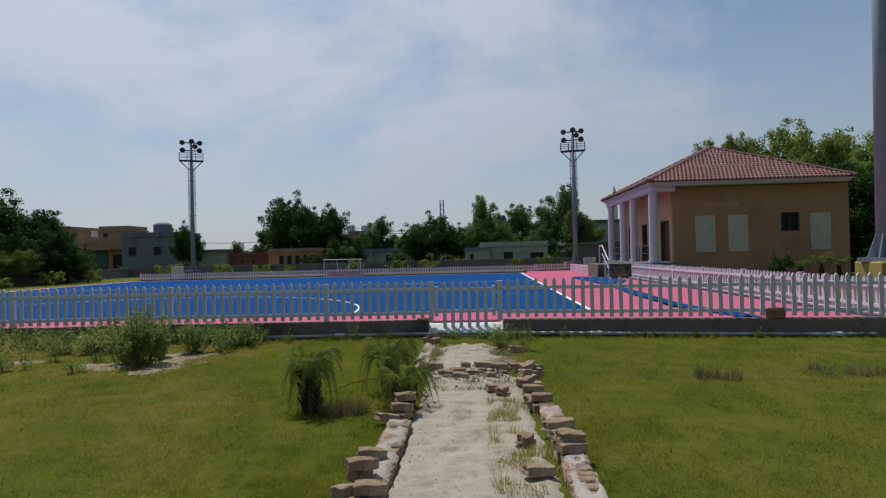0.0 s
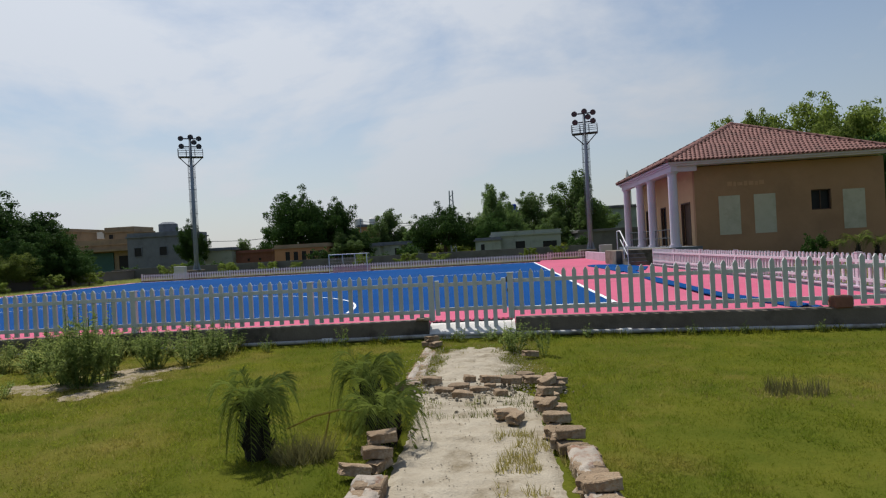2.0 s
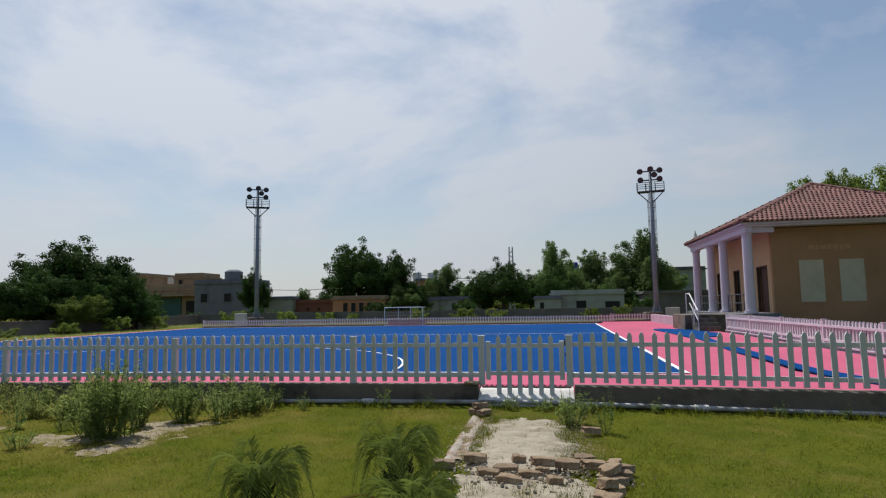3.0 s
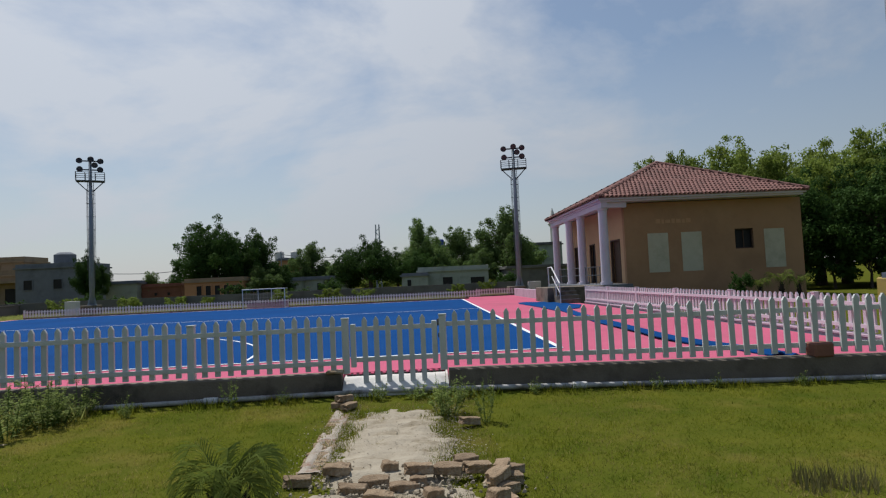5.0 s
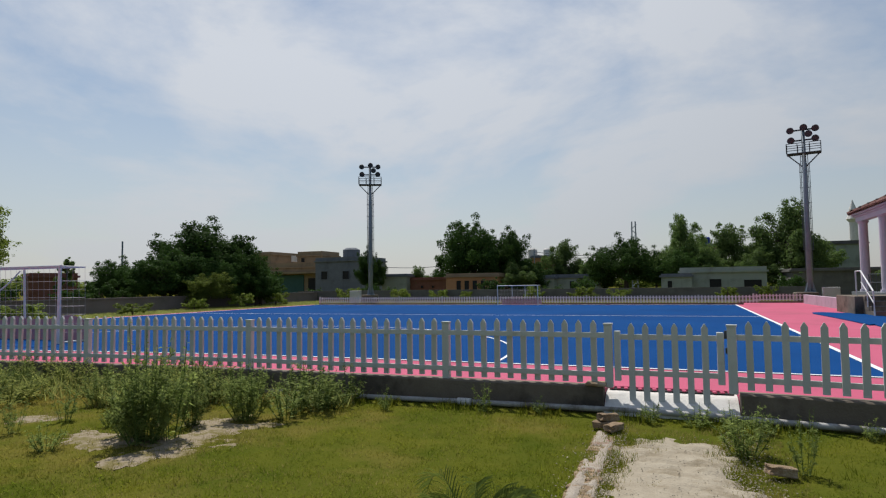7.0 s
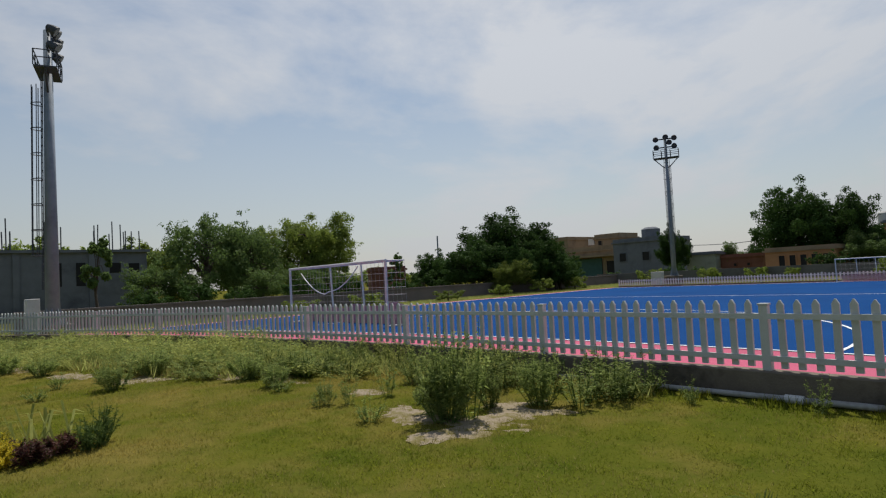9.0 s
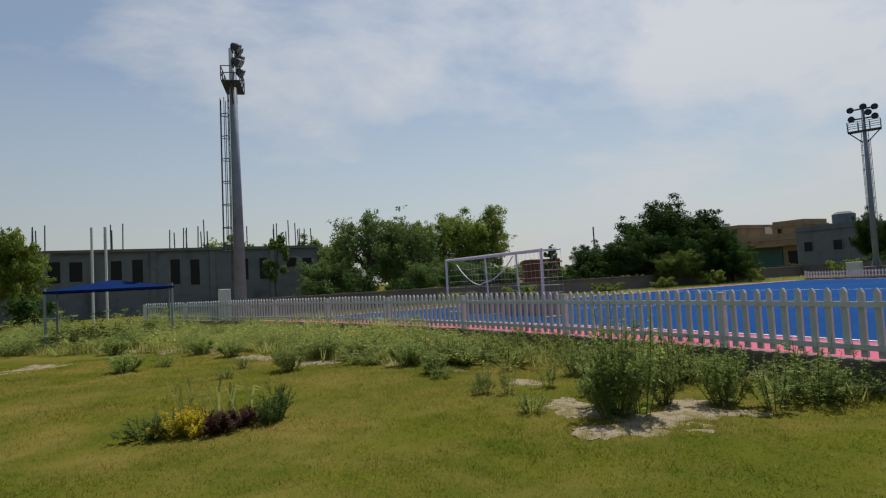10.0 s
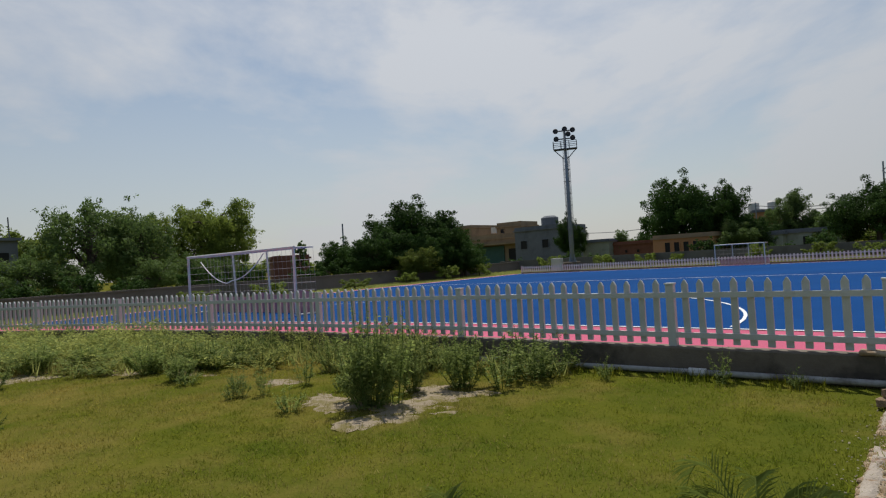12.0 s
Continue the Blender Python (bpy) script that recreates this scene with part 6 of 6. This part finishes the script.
        for i in range(n):
            yy = y0 - 0.05 + i * 0.03
            row = []
            for k in range(8):
                f = k / 7 - 0.5
                e = w / 2 + 0.004 + 0.016 * noise.noise(Vector((yy * 4, f * 2, seed)))
                open_ = noise.noise(Vector((yy * 2.6, f * 1.5, seed + 8))) + 0.5 * noise.noise(Vector((yy * 9, f * 5, seed)))
                z = h + 0.012 + 0.008 * noise.noise(Vector((yy * 11, f * 6, 2))) - (0.05 if open_ > cover else 0.0) - (0.035 if k in (0, 7) else 0.0)
                row.append(bm.verts.new((x0 + 2 * e * f, yy, z)))
            rows.append(row)
        for p, q in zip(rows, rows[1:]):
            for k in range(7):
                bm.faces.new((p[k], p[k + 1], q[k + 1], q[k]))
        part("mortar_skin", bm, "mortar", th, "cracked pale mortar skin", smooth=True)
    edging("edging_left", 0.165, -0.5, 42, 0.20, 0.07, "broken mortar-topped brick edging along the path", 3, 0.30)
    edging("edging_left_far", 0.06, 6.75, 22, 0.21, 0.0, "low sunken brick edging along the path", 5, 0.12)
    edging("edging_right", 1.53, -0.5, 46, 0.19, 0.08, "broken mortar-topped brick edging along the path", 4, 0.08)


# ---- houses and the far distance ----
def house(name, x, y, w, d, h, wall, label, windows=(), parapet=0.25, roof="render_grey", turn=0.0, door=None):
    """A flat-roofed house with a parapet; windows as (x, z, width, height) on its front."""
    th = empty(name, Matrix.Translation((x, y, 0)) @ Matrix.Rotation(radians(turn), 4, "Z"), label, "house")
    bm = bmesh.new()
    box(bm, -w / 2, w / 2, 0, d, -0.2, h)
    part("wall", bm, wall, th)
    bm = bmesh.new()
    box(bm, -w / 2 - 0.15, w / 2 + 0.15, -0.15, d + 0.15, h, h + 0.15)
    for a, b_, c, e in ((-w / 2, w / 2, 0, 0.12), (-w / 2, w / 2, d - 0.12, d), (-w / 2, -w / 2 + 0.12, 0.12, d - 0.12), (w / 2 - 0.12, w / 2, 0.12, d - 0.12)):
        box(bm, a, b_, c, e, h + 0.15, h + 0.15 + parapet)
    part("roof", bm, roof, th)
    for wx, wz, ww, wh in windows:
        wi = new("window")
        wi.parent = th
        bm = bmesh.new()
        for a, b_, c, e in ((-0.06, 0.0, -0.06, wh + 0.06), (ww, ww + 0.06, -0.06, wh + 0.06), (0, ww, -0.06, 0.0), (0, ww, wh, wh + 0.06)):
            box(bm, wx + a, wx + b_, -0.07, 0.02, wz + c, wz + e)
        part("frame", bm, wall, wi)
        bm = bmesh.new()
        box(bm, wx, wx + ww, -0.03, 0.01, wz, wz + wh)
        part("pane", bm, "dark", wi)
    return th


def build_far():
    # unfinished grey block building to the west
    g = empty("unfinished_building", Matrix.Translation((-50, 5.2, 0)) @ Matrix.Rotation(radians(90), 4, "Z"), "unfinished grey block building with starter bars on its roof", "building")
    bm = bmesh.new()
    box(bm, -11.4, 11.4, 0, 9, -0.2, 4.75)
    part("wall", bm, "render_grey", g)
    bm = bmesh.new()
    box(bm, -11.6, 11.6, -0.25, 9.2, 4.75, 4.95)
    part("roof_slab", bm, "render_grey", g)
    for yy, z0, ww, wh in ((-10.2, 2.3, 0.6, 1.9), (-7.9, 2.65, 0.75, 1.5), (-6.6, 2.7, 0.8, 1.4), (-4.0, 2.7, 0.7, 1.4), (-2.6, 2.4, 0.7, 1.75), (0.0, 2.2, 0.65, 1.9), (1.4, 2.1, 0.65, 1.95), (5.1, 2.3, 0.6, 1.7), (6.6, 2.3, 0.6, 1.7), (8.8, 3.2, 0.75, 0.75), (10.1, 3.15, 0.75, 0.75)):
        bm = bmesh.new()
        box(bm, yy, yy + ww, -0.02, 0.05, z0, z0 + wh)
        part("window", bm, "dark", g, "dark empty window opening")
    for yy in (-9.0, -5.2, -1.2, 3.0, 7.6):
        bm = bmesh.new()
        box(bm, yy - 0.2, yy + 0.2, -0.12, 0.0, -0.2, 4.75)
        part("pier", bm, "render_grey", g)
    rnd = random.Random(11)
    for yy in (-8.8, -3.9, 0.6, 5.3, 8.5, 2.2, 10.4):
        for k in range(5):
            bm = bmesh.new()
            px, py = yy + rnd.uniform(-0.7, 0.7), rnd.uniform(0.1, 0.7)
            tube(bm, [(px, py, 4.9), (px + rnd.uniform(-0.05, 0.05), py, 4.9 + rnd.uniform(1.2, 2.4))], 0.042, 4)
            part("starter_bar", bm, "darksteel", g)
    # blue canopy in the weeds
    c = empty("canopy", Matrix.Translation((-21.4, 2.4, 0)), "low dark blue cloth canopy on thin posts", "canopy")
    bm = bmesh.new()
    e = [(-1.4, -1.7, 1.66), (1.4, -1.7, 1.66), (1.4, 1.7, 1.66), (-1.4, 1.7, 1.66)]
    ap = (0, 0, 1.95)
    for k in range(4):
        sheet(bm, [e[k], e[(k + 1) % 4], ap])
        a, b_ = e[k], e[(k + 1) % 4]
        sheet(bm, [a, b_, (b_[0], b_[1], 1.60), (a[0], a[1], 1.60)])
    part("cloth", bm, "canopy", c)
    for sx, sy in ((-1.35, -1.65), (1.35, -1.65), (1.35, 1.65), (-1.35, 1.65)):
        bm = bmesh.new()
        tube(bm, [(sx, sy, 0), (sx, sy, 1.75)], 0.035, 6)
        part("post", bm, "steel", c)
    for y in (0.7, 1.4):
        bm = bmesh.new()
        tube(bm, [(-39.4, y, 0), (-39.4, y, 5.5)], 0.07, 6)
        tagged(link("white_pole", bm, "white_metal"), "thin white upright metal pole", "pole")
    # houses behind the far wall
    h1 = house("house", -41.6, 63.6, 7.4, 6, 3.75, "ochre", "ochre house with a shuttered veranda and dark doorway", [(2.0, 0.6, 1.5, 1.9)], 0.45, "ochre")
    bm = bmesh.new()
    box(bm, -3.2, 1.4, -0.12, -0.003, 0.7, 2.9)
    part("shutter", bm, "teal", h1, "dark teal shutter")
    bm = bmesh.new()
    box(bm, -3.75, 3.75, -1.1, -0.003, 3.05, 3.25)
    part("canopy_slab", bm, "ochre", h1)
    h2 = house("house", -40.6, 65.4, 3.5, 4, 5.2, "ochre", "upper ochre roof room with a sloping parapet", [(-1.2, 4.5, 0.5, 0.5)], 0.45, "ochre")
    bm = bmesh.new()
    box(bm, -2.6, -1.78, -0.1, 1.2, 4.6, 5.35)
    part("balcony", bm, "pale", h2, "pale balcony parapet")
    house("house", -34.6, 62.0, 6.0, 6, 4.3, "render_grey", "unpainted grey cement house", [(-2.2, 2.3, 0.8, 0.9), (0.6, 2.3, 0.8, 0.9)], 0.35)
    house("house", -46.9, 64, 3.2, 6, 5.45, "ochre", "pale ochre flat-roofed house", [], 0.25, "ochre")
    house("house", -23.6, 60, 5.0, 5, 2.0, "redbrick", "low red brick house", [(-1.5, 1.2, 0.25, 0.25), (0, 1.2, 0.25, 0.25), (1.2, 1.2, 0.25, 0.25)], 0.15, "redbrick")
    house("house", -26.2, 59, 2.8, 4, 2.4, "palegreen", "small pale flat-roofed house", [], 0.15)
    house("house", -15.8, 53, 4.8, 4, 2.15, "orange", "low orange house with dark windows", [(-1.4 + 0.75 * i, 1.0, 0.42, 0.85) for i in range(5)], 0.2, "ochre")
    house("house", -12.6, 67, 1.9, 3, 4.3, "orange", "narrow orange roof room", [(-0.4, 2.8, 0.5, 0.8)], 0.1)
    house("house", -7.7, 59.6, 4.6, 4, 2.0, "palegreen", "pale green flat-roofed house", [(-0.6, 1.0, 0.4, 0.7), (0.3, 1.0, 0.4, 0.7)], 0.2)
    house("house", -11.0, 58.0, 3.0, 4, 1.95, "palegreen", "pale green house wing", [(-0.3, 1.0, 0.6, 0.6)], 0.2)
    house("house", 4.6, 58.0, 6.6, 5, 2.25, "palegreen", "long pale green house with a flat roof", [(-1.0, 0.8, 0.9, 0.9), (1.6, 0.9, 1.3, 0.7)], 0.3, "palegreen")
    house("house", 1.0, 57.0, 2.4, 4, 1.9, "palegreen", "pale house wing with a doorway", [(-0.7, 0.4, 0.35, 1.2)], 0.15)
    house("house", 4.4, 76.0, 4.0, 4, 5.4, "ochre", "tan house among trees", [], 0.2)
    house("house", 12.5, 57.0, 6.0, 5, 2.2, "boundary", "dark weathered low shed", [], 0.1, "boundary")
    house("house", 14.5, 70.0, 7.0, 5, 4.9, "palegreen", "distant grey house with a flat roof", [(-2.5, 3.0, 1.0, 1.0)], 0.2, "boundary")
    house("house", -42.0, 34.0, 3.0, 4, 2.4, "redbrick", "low weathered brick building", [], 0.2, "redbrick", 60)
    # roof tanks
    for x, y, z, r, h, m_, lab in ((-34.3, 64.5, 4.45, 1.0, 1.5, "render_grey", "round grey roof water tank"), (4.5, 77.1, 5.55, 0.35, 1.0, "tank_blue", "blue plastic roof water tank"), (-13.6, 68, 4.3, 0.5, 1.1, "pale", "pale roof water tank"), (-11.9, 68, 4.3, 0.5, 1.05, "pale", "pale roof water tank")):
        bm = bmesh.new()
        tube(bm, [(x, y, z), (x, y, z + h * 0.85), (x, y, z + h)], [r, r, r * 0.6], 14)
        tagged(link("water_tank", bm, m_), lab, "water tank")
    # mast and minaret
    bm = bmesh.new()
    for dx in (-0.35, 0.35):
        tube(bm, [(-3.7 + dx, 82, 0), (-3.7 + dx * 0.6, 82, 9.2)], 0.08, 4)
    for k in range(14):
        z = 0.6 * k + 0.4
        s = 1 if k % 2 else -1
        tube(bm, [(-3.7 - 0.33 * s, 82, z), (-3.7 + 0.33 * s, 82, z + 0.6)], 0.05, 4)
    tagged(link("lattice_mast", bm, "steel"), "thin grey lattice radio mast", "mast")
    bm = bmesh.new()
    tube(bm, [(21.8, 90, 0), (21.8, 90, 8.6), (21.8, 90, 9.0), (21.8, 90, 9.6), (21.8, 90, 10.2), (21.8, 90, 11.4)], [0.5, 0.45, 0.75, 0.5, 0.42, 0.03], 10)
    tagged(link("minaret", bm, "pale"), "slender pale minaret top", "minaret")
    # thin lamp pole and cables
    bm = bmesh.new()
    tube(bm, [(-37.0, 35.5, 0), (-37.0, 35.5, 5.0)], 0.06, 6)
    tagged(link("utility_pole", bm, "steel"), "thin grey steel utility pole", "pole")
    for a, b_ in (((-30, 62, 3.6), (-17.6, 62, 4.0)), ((-13, 66, 4.6), (-3.7, 66, 4.4)), ((-13, 66, 4.9), (-3.7, 66, 4.65))):
        bm = bmesh.new()
        a, b_ = Vector(a), Vector(b_)
        tube(bm, [a.lerp(b_, i / 8) - Vector((0, 0, 0.4 * math.sin(math.pi * i / 8))) for i in range(9)], 0.03, 4)
        tagged(link("cable", bm, "darksteel"), "thin dark overhead cable between poles", "cable")
    for x, y, h in ((-30, 62, 4.0), (-17.6, 62, 4.3), (-13, 66, 5.2), (-3.7, 66, 4.9)):
        bm = bmesh.new()
        tube(bm, [(x, y, -0.1), (x, y, h)], 0.05, 6)
        tagged(link("utility_pole", bm, "steel"), "thin grey wooden utility pole", "pole")


build_ground()
build_path()
build_soil()
build_pitch()
build_walls()
build_pavilion()
build_masts()
build_goal(-17.9, -12.45, 12.5, 0.7, 1.78, "white goal frame with a thin sagging net on the near side", 0.038)
build_goal(-9.0, -6.6, 37.2, 0.9, 1.15, "white goal frame with a thin net on the far side", 0.026, drape=False)
build_far()
build_trees()
build_palms()
build_weeds()
build_bricks()
build_grass()
build_near_fence()
